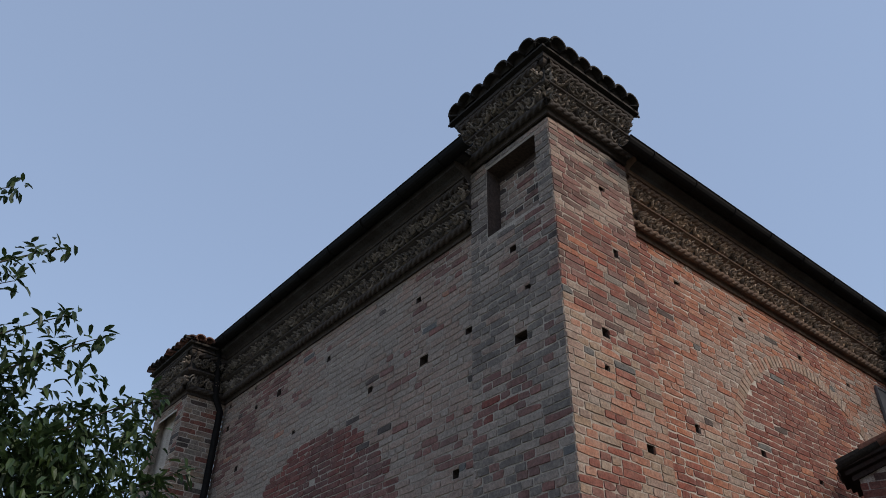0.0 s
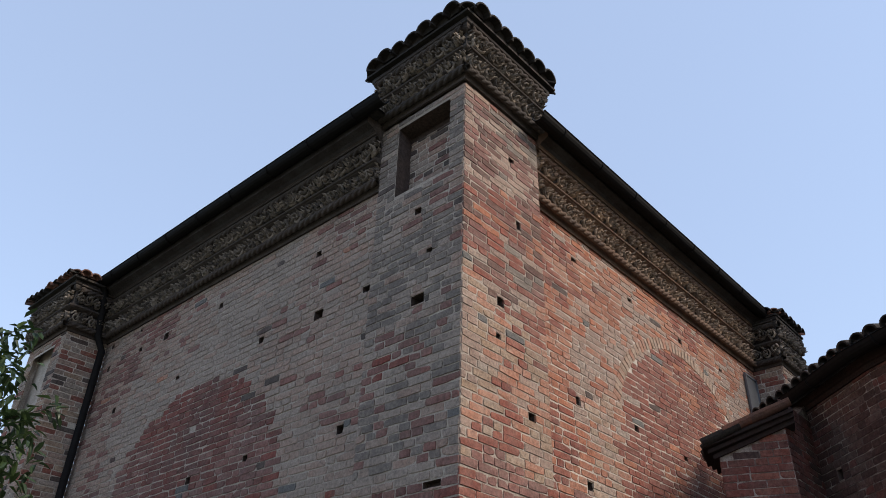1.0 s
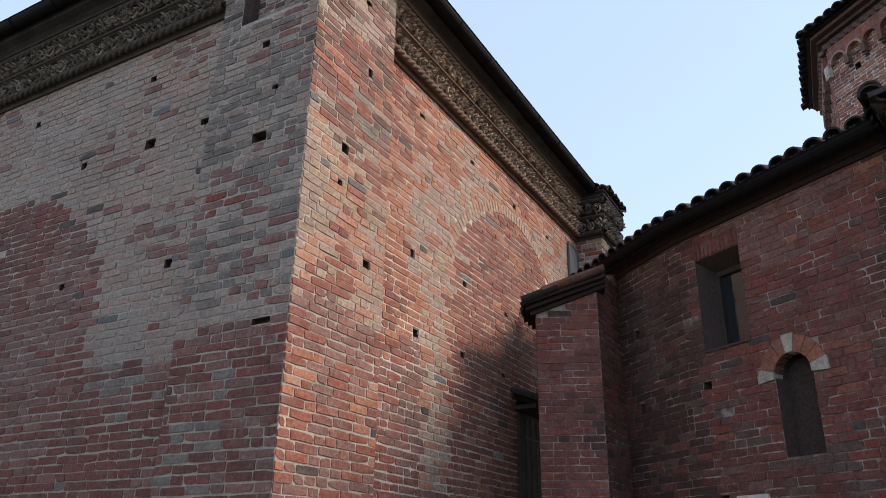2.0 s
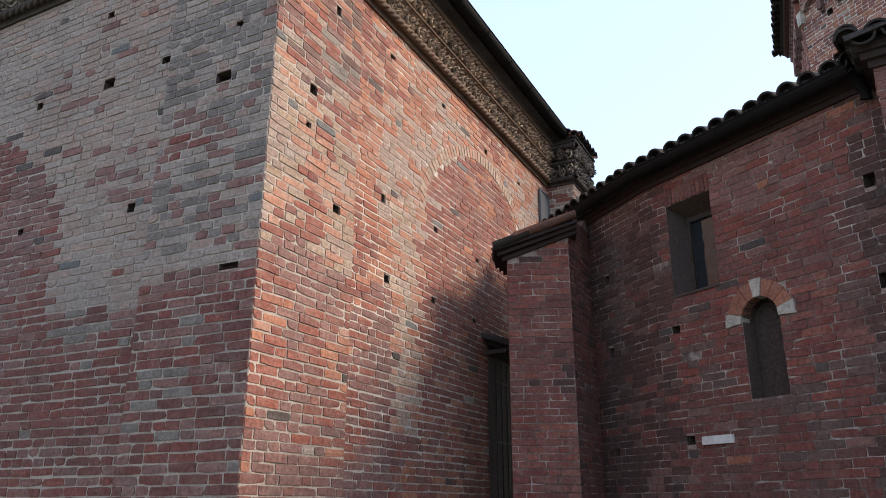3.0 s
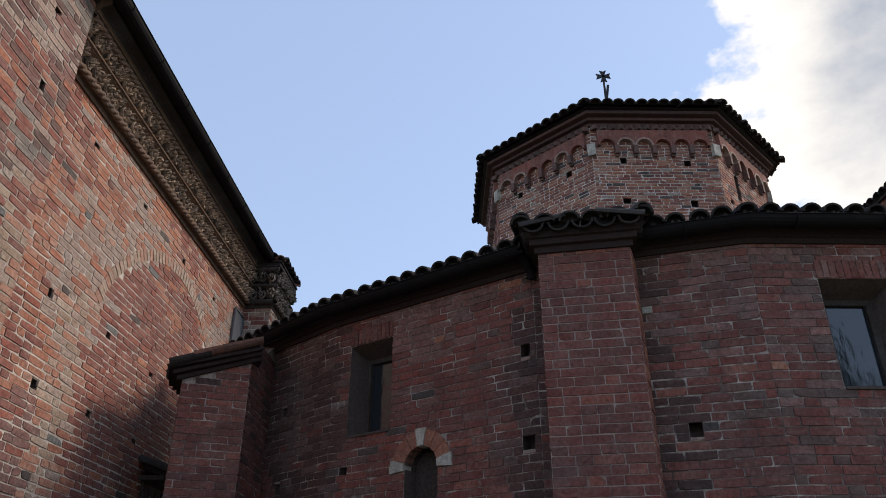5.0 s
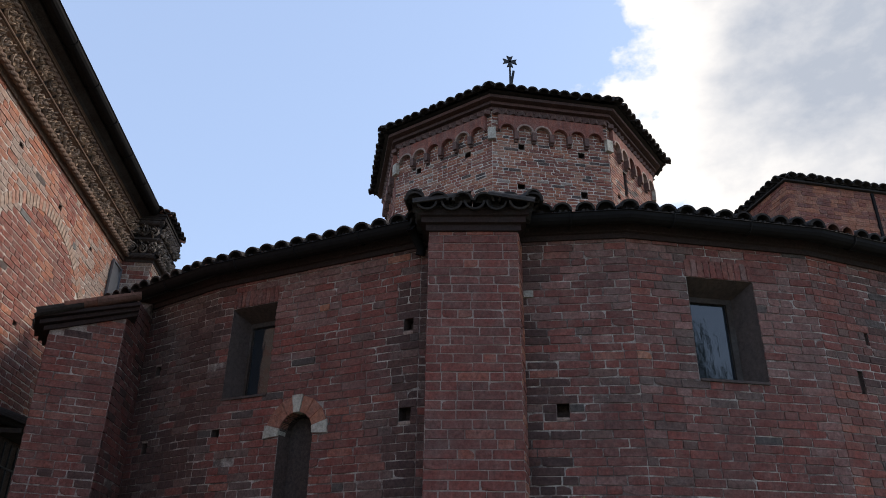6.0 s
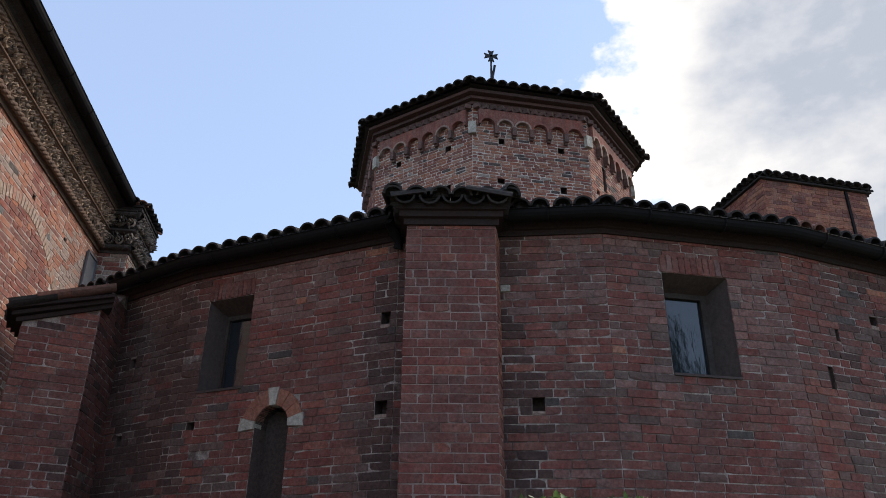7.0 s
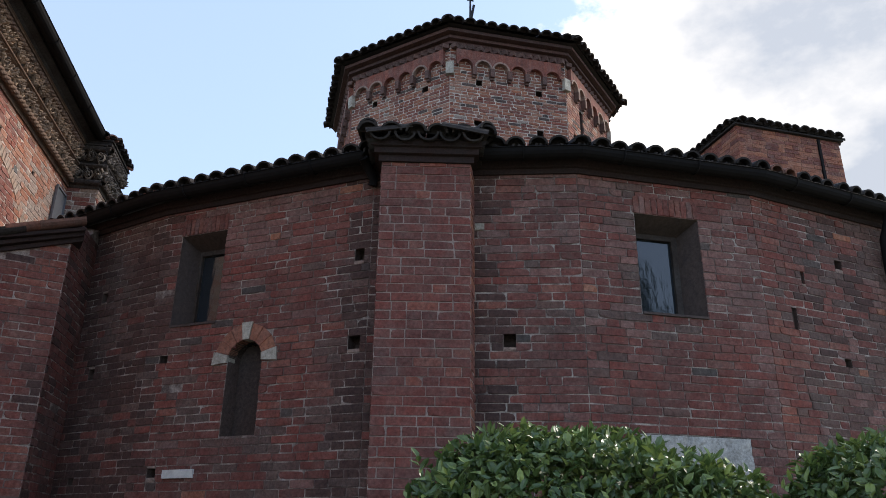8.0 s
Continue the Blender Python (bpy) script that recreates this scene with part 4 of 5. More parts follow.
RB.add([(*p, 5.85) for p in ridge] + [(20, -8, 5.85), (20, 4, 5.85)], [tuple(reversed(range(9)))])
part("roof_slope", RB.mesh("roof_slope", [M["tile"]]), aroof)
TE = mitred(V, 0.17)
for k in range(6):
    tile_edge(aroof, TE[k], TE[k + 1], 4.985, 0.26, 0.19, "tile", 0.05, 7, seed=70 + k, mixed=0.04)

# pilaster on the angle
pil = thing("pilaster", "flat dark red brick pilaster with its own tiled cap", "pilaster")
pa, pb_ = (6.13, -0.50), (6.03, -1.29)
fp = Face(pa, pb_)


def pick_pil(u, z, r):
    return chance(r, ("maroon", 9), ("red", 1.2))


back = 0.55
wall("front", fp, 0, fp.len, 0, 4.78, (), pick_pil, pil, "dark red brick with fine pale joints", mortar="mortar_thin", seed=81, thick=0.4, near=(-1, 2, 2.0, 4.8), zb=1.5, joint=0.008, worn=0.4, course=0.079)
fr_ = Face(pb_, (6.48, -1.43))   # splays slightly outwards
# brighter bricks than the front: sunlight on this side put into the colour
wall("side", fr_, 0, fr_.len, 0, 4.78, (), lambda u, z, r: chance(r, ("red", 3), ("orange", 2)), pil, "", mortar="mortar_thin", seed=82, thick=0.2, zb=1.5)
fl_ = Face((pa[0] - fp.n.x * back, pa[1] - fp.n.y * back), pa)
wall("side", fl_, 0, fl_.len, 0, 4.78, (), pick_pil, pil, "", mortar="mortar", seed=83, thick=0.2, zb=1.5)
cap = Build()
cp = [(pa[0] - fp.n.x * back, pa[1] - fp.n.y * back), pa, pb_, (pb_[0] - fp.n.x * back, pb_[1] - fp.n.y * back)]
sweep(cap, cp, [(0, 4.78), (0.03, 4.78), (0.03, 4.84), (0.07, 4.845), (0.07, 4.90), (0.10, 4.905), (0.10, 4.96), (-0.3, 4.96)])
# cap moulding takes the same brick colour with eave shade in it
part("cap_moulding", cap.mesh("cap_moulding", [M["shaded_brick"]]), pil)
pcap = thing("pilaster_roof", "dark curved tiles capping the pilaster", "roof")
pe = mitred(cp, 0.12)
tile_edge(pcap, pe[1], pe[2], 4.985, 0.24, 0.2, "tile", 0.05, 3, seed=90)
tile_edge(pcap, pe[2], pe[3], 4.93, 0.20, 0.2, "tile", 0.0, 1, seed=91)
tile_edge(pcap, pe[0], pe[1], 4.93, 0.20, 0.2, "tile", 0.0, 1, seed=92)
pc = Build()
q = [Vector((*p, 4.965)) for p in pe]
mid = Vector((7.3, -0.75, 5.22))
pc.add([*q, mid], [(0, 1, 4), (1, 2, 4), (2, 3, 4), (3, 2, 1, 0)])
part("roof_core", pc.mesh("roof_core", [M["tile"]]), pcap)
for s, (px, py) in ((0, pe[1]), (1, pe[2])):
    d = mid - Vector((px, py, 5.0))
    m0 = d.to_track_quat("Y", "Z").to_matrix().to_4x4()
    for j in range(1):
        mm = m0.copy()
        mm.translation = Vector((px, py, 5.05)) + d.normalized() * (j * 0.33 - 0.06)
        ob = new("ridge_tile", tile_mesh("tile", 0.10, 1))
        ob.parent, ob.matrix_basis = pcap, mm @ Matrix.Diagonal((0.9, 0.45, 1.0, 1.0))


# ---- windows of the apse ----
def deep_window(f, u0, u1, z0, z1, label):
    """Square opening with plastered, splayed jambs, brick flat arch, timber frame and one pane set deep in the wall."""
    top = thing("window", label, "window")
    bd = Build()
    d = 0.292
    gu0, gu1, gz0, gz1 = u0 + 0.06, u1 - 0.10, z0 + 0.02, z1 - 0.10
    Fq = [f.at(u0 + 0.004, z0 + 0.004, -0.002), f.at(u1 - 0.004, z0 + 0.004, -0.002), f.at(u1 - 0.004, z1 - 0.004, -0.002), f.at(u0 + 0.004, z1 - 0.004, -0.002)]
    Bq = [f.at(gu0, gz0, -d + 0.05), f.at(gu1, gz0, -d + 0.05), f.at(gu1, gz1, -d + 0.05), f.at(gu0, gz1, -d + 0.05)]
    for k in range(4):
        j = (k + 1) % 4
        bd.quad(Fq[k], Fq[j], Bq[j], Bq[k])
    part("jamb_lining", bd.mesh("jamb_lining", [M["cement_dark"]]), top, "dark plastered splay")
    fb = Build()
    for cu, cz, w, h in (((gu0 + gu1) / 2, gz1 - 0.02, gu1 - gu0, 0.05), ((gu0 + gu1) / 2, gz0 + 0.015, gu1 - gu0, 0.035), (gu0 + 0.012, (gz0 + gz1) / 2, 0.03, gz1 - gz0 - 0.08), (gu1 - 0.03, (gz0 + gz1) / 2, 0.06, gz1 - gz0 - 0.08)):
        fb.box(f.spot(cu, cz, -d + 0.04), w, h, 0.045)
    part("window_frame", fb.mesh("window_frame", [M["wood"]]), top, "dark brown timber frame")
    pn = Build()
    pn.box(f.spot((gu0 + gu1) / 2 - 0.01, (gz0 + gz1) / 2, -d + 0.025), gu1 - gu0 - 0.05, gz1 - gz0 - 0.05, 0.006)
    part("pane", pn.mesh("pane", [M["glass"]]), top, "single glass pane mirroring the sky")
    sb = Build()
    sb.box(f.spot((u0 + u1) / 2, z0 - 0.012, -0.10), u1 - u0 - 0.01, 0.022, 0.24)
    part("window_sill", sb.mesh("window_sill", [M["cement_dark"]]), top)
    rr = random.Random(int(u0 * 100))
    n = 11
    for i in range(n):
        u = u0 - 0.01 + (u1 - u0 + 0.02) * (i + 0.5) / n
        ob = new("brick", brick_mesh(chance(rr, ("red", 3), ("maroon", 3), ("purple", 1)), 0.17, (u1 - u0) / n - 0.008))
        ob.parent, ob.matrix_basis = top, f.spot(u, z1 + 0.09, 0.012) @ Matrix.Rotation(math.pi / 2, 4, "Z")
    return top


# dark brownish plaster for the window splays and sills
M["cement_dark"] = material("dark_plaster", (0.082, 0.058, 0.05), (0.082, 0.058, 0.05), grain=28, vary=0.35, stain=(0.06, 0.046, 0.042), stain_amt=0.7, stain_scale=5, bump=0.5)
deep_window(AF[1], 0.24, 0.80, 3.57, 4.52, "deep square window with grey splayed jambs in the apse")
deep_window(AF[3], 0.55, 1.20, 3.52, 4.47, "deep square window with a dark pane reflecting cloud")

# small round-headed window, walled up behind, with a banded arch of brick and pale stone
rw = thing("round_headed_window", "narrow blocked round-headed window with banded stone and brick arch", "window")
f = AF[1]
bl = Build()
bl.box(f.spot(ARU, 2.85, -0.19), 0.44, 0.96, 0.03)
# blocking in the dark recess tone, which holds the shade of its depth
part("blocking", bl.mesh("blocking", [M["shaded_recess"]]), rw, "blocking wall darkened with recess shade")
nvs = 9
for i in range(nvs):
    a0 = math.pi * (-0.03 + 1.06 * i / nvs)
    a1 = math.pi * (-0.03 + 1.06 * (i + 1) / nvs)
    pale = i in (0, 4, 8)
    bd = Build()
    ri, ro = ARR + 0.002, ARR + (0.17 if pale else 0.155)
    g = 0.010
    pts = []
    for a in (a0 + g, a1 - g):
        for q_ in (ri, ro):
            for o in (-0.10, 0.022 if pale else 0.014):
                pts.append(f.at(ARU + q_ * math.cos(a), ARZ + q_ * math.sin(a), o))
    bd.add(pts, [(0, 1, 3, 2), (4, 6, 7, 5), (1, 5, 7, 3), (0, 2, 6, 4), (2, 3, 7, 6), (0, 4, 5, 1)])
    part("voussoir", bd.mesh("voussoir", [M["stone"] if pale else M["orange"]]), rw, "pale stone voussoir" if pale else "")

ws = Build()
ws.box(f.spot(0.59, 2.155, 0.004), 0.34, 0.075, 0.05)
tagged(new("marble_block", ws.mesh("marble_block", [M["white"]])), "white marble block built into the brick wall", "stone")
ss = Build()
ss.box(AF[2].spot(0.98, 4.28, 0.006), 0.10, 0.06, 0.03)
tagged(new("stone_chip", ss.mesh("stone_chip", [M["stone"]])), "pale stone chip bedded in the brick", "stone")

# rough cement plaque behind the hedge
pq = Build()
nu, nz = 26, 18
r = random.Random(9)
grid = [[AF[3].at(0.425 + 1.03 * i / nu, 1.70 + 0.755 * j / nz, 0.004 + 0.022 * abs(noise.noise(Vector((i * 0.45, j * 0.45, 1.0)))) + 0.01 * r.random()) for i in range(nu + 1)] for j in range(nz + 1)]
for j in range(nz):
    for i in range(nu):
        pq.quad(grid[j][i], grid[j][i + 1], grid[j + 1][i + 1], grid[j + 1][i])
tagged(new("cement_patch", pq.mesh("cement_patch", [M["cement"]])), "rough grey cement patch on the apse wall behind the hedge", "plaster")

# downpipe at the end of the apse
d2 = Build()
e2 = AF[4]
tube(d2, [e2.at(1.74, 4.90, 0.2), e2.at(1.74, 4.80, 0.19), e2.at(1.75, 4.62, 0.10), e2.at(1.76, 4.4, 0.08), e2.at(1.76, 0.1, 0.08)], 0.05, 10)
tagged(new("downpipe", d2.mesh("downpipe", [M["metal"]], True)), "dark metal downpipe at the end of the apse", "downpipe")
d3 = Build()
tube(d3, [(GP[2][0] - 0.02, GP[2][1] + 0.05, 4.9), (GP[2][0] + 0.05, GP[2][1] + 0.0, 4.84), (6.44, -0.45, 4.76), (6.46, -0.44, 4.70)], 0.045, 10)
tagged(new("downpipe", d3.mesh("downpipe", [M["metal"]], True)), "short dark gutter outlet beside the pilaster", "downpipe")

# ---- buttress annex in the angle, with a raking tiled top ----
annex = thing("buttress", "brick buttress with a raking tiled coping", "buttress")
na, nb, ncp = (7.43, 3.11), (7.67, 2.49), (8.55, 2.50)
fa = Face(na, nb)
zl, zr = 4.13, 4.40


def pick_annex(u, z, r):
    return None if z > zl + (zr - zl) * u / fa.len - 0.02 else blend(r, soft(u * 2, z, 1.2, 3), "soot_shade", "maroon", "maroon", "maroon", "red")


def slab(face, u0, u1, za, zb, thick):
    bd = Build()
    F = [face.at(u0, 0), face.at(u1, 0), face.at(u1, zb), face.at(u0, za)]
    B = [p - face.n * thick for p in F]
    bd.add(F + B, [(0, 1, 2, 3), (7, 6, 5, 4), (0, 4, 5, 1), (1, 5, 6, 2), (2, 6, 7, 3), (3, 7, 4, 0)])
    return bd


ob = part("front", slab(fa, 0, fa.len, zl, zr, 0.25).mesh("front", [M["mortar_dark"]]), annex, "dark red brick front")
lay(fa, 0, fa.len, 1.5, zr, pick_annex, ob, near=(0, 1, 2.2, 4.3), seed=101, joint=0.009, worn=0.5)
fb2 = Face(nb, ncp)
ob = part("side", slab(fb2, 0.08, fb2.len, zr, zr + 0.5, 0.2).mesh("side", [M["mortar_dark"]]), annex)
lay(fb2, 0, fb2.len, 1.5, zr + 0.3, lambda u, z, r: chance(r, ("maroon", 6), ("soot_shade", 1)), ob, seed=102, joint=0.010)
fc2 = Face((8.6, 3.50), na)
ob = part("side", slab(fc2, 0, fc2.len - 0.10, zl, zl, 0.2).mesh("side", [M["mortar_dark"]]), annex)
lay(fc2, 0, fc2.len - 0.02, 1.5, zl, lambda u, z, r: chance(r, ("maroon", 5), ("dark", 3)), ob, seed=103, joint=0.010)
mo = Build()
for k, (o, z0, h) in enumerate(((0.04, 0.0, 0.045), (0.09, 0.045, 0.04), (0.14, 0.085, 0.035))):
    a, b = fa.at(-0.02 - o * 0.9, zl + z0 - 0.02, o), fa.at(fa.len + 0.10, zr + z0 + 0.01, o)
    a2, b2 = a - fa.n * (0.5 + o), b - fa.n * (0.8 + o)
    up = Vector((0, 0, h))
    mo.add([a, b, b + up, a + up, a2, b2, b2 + up, a2 + up], [(0, 1, 2, 3), (0, 3, 7, 4), (3, 2, 6, 7), (0, 4, 5, 1), (1, 5, 6, 2), (4, 7, 6, 5)])
part("coping", mo.mesh("coping", [M["shaded_brick"]]), annex, "stepped brick coping")
acap = thing("buttress_roof", "worn red and grey tiles on the raking buttress top", "roof")
rake = math.atan2(zr - zl, fa.len)
ux = (fa.u * math.cos(rake) + Vector((0, 0, math.sin(rake))))
for row in range(3):
    for j in range(3):
        mm = Matrix((-fa.n, ux, (-fa.n).cross(ux))).transposed().to_4x4()
        r2 = random.Random(row * 9 + j)
        mm.translation = fa.at(-0.17, zl + 0.105, 0.13 - row * 0.18) + ux * (j * 0.27 + r2.uniform(-0.02, 0.02)) + Vector((0, 0, 0.03 + 0.012 * (j % 2)))
        ob = new("roof_tile", tile_mesh("tile_red" if (row == 0 and j in (1, 2, 4)) else "tile", 0.09, 1))
        ob.parent, ob.matrix_basis = acap, mm @ Matrix.Rotation(r2.uniform(-0.05, 0.05), 4, "X")

# tiled hood and barred opening in the gap beside the buttress
hood = thing("door_hood", "small tiled hood over a dark barred opening", "hood")
tile_edge(hood, (8.35, YW - 0.32), (9.35, YW - 0.32), 3.36, 0.35, 0.2, "tile", 0.03, 1, seed=110)
hb2 = Build()
hb2.box(Matrix.Translation((8.85, YW - 0.15, 3.34)), 1.0, 0.28, 0.05)
part("board", hb2.mesh("board", [M["wood"]]), hood)
gr = thing("barred_window", "iron bars before a dark opening under the hood", "window")
# flat dark slab for the opening, its deep shade put into the colour
dk = Build()
dk.box(Matrix.Translation((8.85, YW - 0.02, 2.2)), 0.8, 0.03, 2.2)
part("opening", dk.mesh("opening", [M["shaded_recess"]]), gr)
for i in range(5):
    bb = Build()
    tube(bb, [(8.53 + 0.16 * i, YW - 0.08, 1.1), (8.53 + 0.16 * i, YW - 0.08, 3.25)], 0.010, 6)
    part("bar", bb.mesh("bar", [M["iron"]]), gr)
for z in (1.6, 2.3, 3.0):
    bb = Build()
    tube(bb, [(8.46, YW - 0.09, z), (9.24, YW - 0.09, z)], 0.010, 6)
    part("cross_bar", bb.mesh("cross_bar", [M["iron"]]), gr)

# ---- eight-sided lantern drum ----
drum = thing("drum", "eight-sided brick drum with a blind arcade under a tiled roof", "tower")
DS = 1.5                     # the drum is laid out at two thirds and set back at full size


def set_back(ob):
    ob.scale, ob.location = (DS, DS, DS), Vector((0.0, -0.1, 1.6)) * (1 - DS)


set_back(drum)
DC, DR, DT = Vector((11.0, -2.262)), 2.235, radians(116.64)
DV = [(DC.x + DR * math.cos(DT + k * math.pi / 4), DC.y + DR * math.sin(DT + k * math.pi / 4)) for k in range(8)]


def pick_drum(u, z, r):
    if r.random() < 0.09:
        return chance(r, ("dark", 2), ("grey", 1))
    return blend(r, 0.6 * soft(u, z, 1.5, 2), "red", "orange", "red", "salmon", "orange", "red")


Z_D = 8.36
for k in range(8):
    f = Face(DV[k], DV[(k + 1) % 8])
    hs = [hole(u, z, 0.11, 0.10) for u, z in ((0.42, 7.64), (1.30, 7.60), (0.40, 7.0), (1.30, 6.95))] if k in (0, 1, 2, 7) else []
    if k == 2:
        hs = [hole(0.55, 7.45, 0.16, 0.42, 0.2), hole(0.25, 7.1, 0.1, 0.1)]
    wall("wall_face", f, 0, f.len, 5.0, Z_D, hs, pick_drum, drum, "mottled brick face of the drum" if k < 3 else "", near=(0, 2, 6.6, 8.0) if k == 1 else None, seed=120 + k, thick=0.25, zb=5.8, course=0.0485, lens=(0.16, 0.078), joint=0.009, worn=0.6, mortar="mortar_pale", inset=0.0)
    if k in (0, 1, 2, 7):
        n = 6
        w = (f.len - 0.16) / n
        r = random.Random(k)
        # corbelled arches
        for i in range(n):
            uc, zc = 0.08 + (i + 0.5) * w, 7.86
            bd = Build()
            ring = []
            for s in range(10):
                a = math.pi * s / 9
                ring.append([f.at(uc + q_ * math.cos(a), zc + q_ * math.sin(a), o) for q_, o in ((w * 0.40, -0.01), (w * 0.40, 0.075), (w * 0.50, 0.075), (w * 0.50, -0.01))])
            bd.add([p for s in ring for p in s], [(s * 4 + j, s * 4 + (j + 1) % 4, s * 4 + 4 + (j + 1) % 4, s * 4 + 4 + j) for s in range(9) for j in range(4)])
            part("arch", bd.mesh("arch", [M["red" if r.random() < 0.5 else "umber"]]), drum)
            if i:
                cb = Build()
                cb.box(f.spot(0.08 + i * w, 7.79, 0.035), 0.06, 0.13, 0.09)
                cb.box(f.spot(0.08 + i * w, 7.72, 0.02), 0.05, 0.05, 0.05)
                part("corbel", cb.mesh("corbel", [M["smoky"]]), drum)
        # spandrel course above the arches, proud of the wall
        sp = Build()
        for i in range(n):
            uc = 0.08 + (i + 0.5) * w
            for s in range(8):
                ua, ub = -w / 2 + w * s / 8, -w / 2 + w * (s + 1) / 8
                um = (ua + ub) / 2
                zb_ = 7.86 + math.sqrt(max(0, (w * 0.47) ** 2 - um ** 2))
                zt = 8.12
                if zt > zb_:
                    sp.box(f.spot(uc + um, (zb_ + zt) / 2, 0.03), ub - ua, zt - zb_, 0.07)
        part("spandrel", sp.mesh("spandrel", [M["red"]]), drum, "plastered brick spandrels", kind="stuff")
        # saw-tooth course
        st_ = Build()
        nt = int(f.len / 0.115)
        for i in range(nt):
            st_.box(f.spot((i + 0.5) * f.len / nt, 8.165, 0.035) @ Matrix.Rotation(math.pi / 4, 4, "Y"), 0.085, 0.065, 0.085)
        part("saw_tooth_course", st_.mesh("saw_tooth_course", [M["smoky"]]), drum, "diagonal brick teeth", kind="stuff")
for k in (0, 1, 2, 3):
    cs = Build()
    a = DT + k * math.pi / 4
    mm = Matrix.Translation((DC.x + (DR + 0.02) * math.cos(a), DC.y + (DR + 0.02) * math.sin(a), 7.80)) @ Matrix.Rotation(a, 4, "Z")
    cs.box(mm, 0.06, 0.11, 0.19)
    part("corner_stone", cs.mesh("corner_stone", [M["stone"]]), drum, "pale stone corbel block")
dc = Build()
sweep(dc, DV, [(0, 8.20), (0.04, 8.205), (0.04, 8.245), (0.025, 8.25), (0.025, 8.265), (0.09, 8.27), (0.09, 8.31), (0.075, 8.315), (0.075, 8.33), (0.16, 8.335), (0.16, 8.385), (0, 8.40)], closed=True)
# shadows between the cornice steps are put into this dark brick colour
part("cornice_band", dc.mesh("cornice_band", [M["soot_shade"]]), drum, "stepped brick cornice")
droof = thing("drum_roof", "dark tiled eight-sided roof of the drum", "roof")
set_back(droof)
de = mitred(DV, 0.21, True)
dr = Build()
for k in range(8):
    a, b = de[k], de[(k + 1) % 8]
    dr.add([(*a, 8.44), (*b, 8.40), (DC.x, DC.y, 9.75)], [(0, 1, 2)])
    dr.add([(*a, 8.42), (*b, 8.39), (DC.x, DC.y, 8.39)], [(1, 0, 2)])
part("roof_slope", dr.mesh("roof_slope", [M["tile"]]), droof)
dt = mitred(DV, 0.235, True)
for k in range(8):
    tile_edge(droof, dt[k], dt[(k + 1) % 8], 8.40, 0.46, 0.16, "tile", 0.04, 2, seed=140 + k, covers_only=True, r0=0.085)
    a = Vector((*dt[k], 8.44))
    d = Vector((DC.x, DC.y, 9.82)) - a
    m0 = d.to_track_quat("Y", "Z").to_matrix().to_4x4()
    for j in range(8):
        mm = m0.copy()
        mm.translation = a + d.normalized() * (j * 0.34 + 0.05)
        ob = new("ridge_tile", tile_mesh("tile", 0.10, 1))
        ob.parent, ob.matrix_basis = droof, mm

# iron cross on the roof
cross = thing("roof_cross", "black wrought-iron cross with splayed arms on the drum roof", "cross", at=(0, 0, 0))
set_back(cross)
cz, cy, cx = 10.92, DC.y, DC.x
sh = Build()
tube(sh, [(cx, cy, 9.7), (cx, cy, 10.3), (cx, cy, 10.8)], [0.035, 0.022, 0.018], 8)
part("shaft", sh.mesh("shaft", [M["iron"]]), cross)
for k in range(4):
    a = k * math.pi / 2
    d, s = Vector((0, math.cos(a), math.sin(a))), Vector((0, -math.sin(a), math.cos(a)))
    c0 = Vector((cx, cy, cz))
    am = Build()
    t_ = Vector((0.012, 0, 0))
    o1 = [c0 + s * 0.018, c0 + d * 0.13 + s * 0.06, c0 + d * 0.105, c0 + d * 0.13 - s * 0.06, c0 - s * 0.018]
    am.add([p - t_ for p in o1] + [p + t_ for p in o1], [(0, 1, 2, 3, 4), (9, 8, 7, 6, 5), (0, 5, 6, 1), (1, 6, 7, 2), (2, 7, 8, 3), (3, 8, 9, 4), (4, 9, 5, 0)])
    part("arm", am.mesh("arm", [M["iron"]]), cross)
vn = Build()
vn.box(Matrix.Translation((cx, cy - 0.035, 10.52)) @ Matrix.Rotation(0.16, 4, "X"), 0.014, 0.045, 0.40)
part("vane", vn.mesh("vane", [M["iron"]]), cross)

# ---- plain brick turret ----
turret = thing("turret", "plain red brick turret with a low tiled roof", "tower")
TV = [(12.4, -6.3), (10.1, -6.55), (10.32, -8.55), (12.6, -8.8)]
for k in range(3):
    f = Face(TV[k], TV[k + 1])
    wall("wall_face", f, 0, f.len, 4.5, 8.12, (), lambda u, z, r: chance(r, ("red", 6), ("orange", 5)), turret, "plain red brick" if k == 1 else "", seed=150 + k, thick=0.2, zb=5.5, mortar="salmon", worn=0.5, joint=0.008)
ft = Face(TV[1], TV[2])
ls = Build()
ls.box(ft.spot(1.58, 6.4, 0.02), 0.045, 3.4, 0.03)
part("lightning_strip", ls.mesh("lightning_strip", [M["metal"]]), turret, "dark metal strip")
hip_cap("turret_roof", TV, 8.12, "low dark tiled roof of the brick turret", over=0.10, slope=0.07, step=0.17, sides=(0, 1, 2), seed=155)


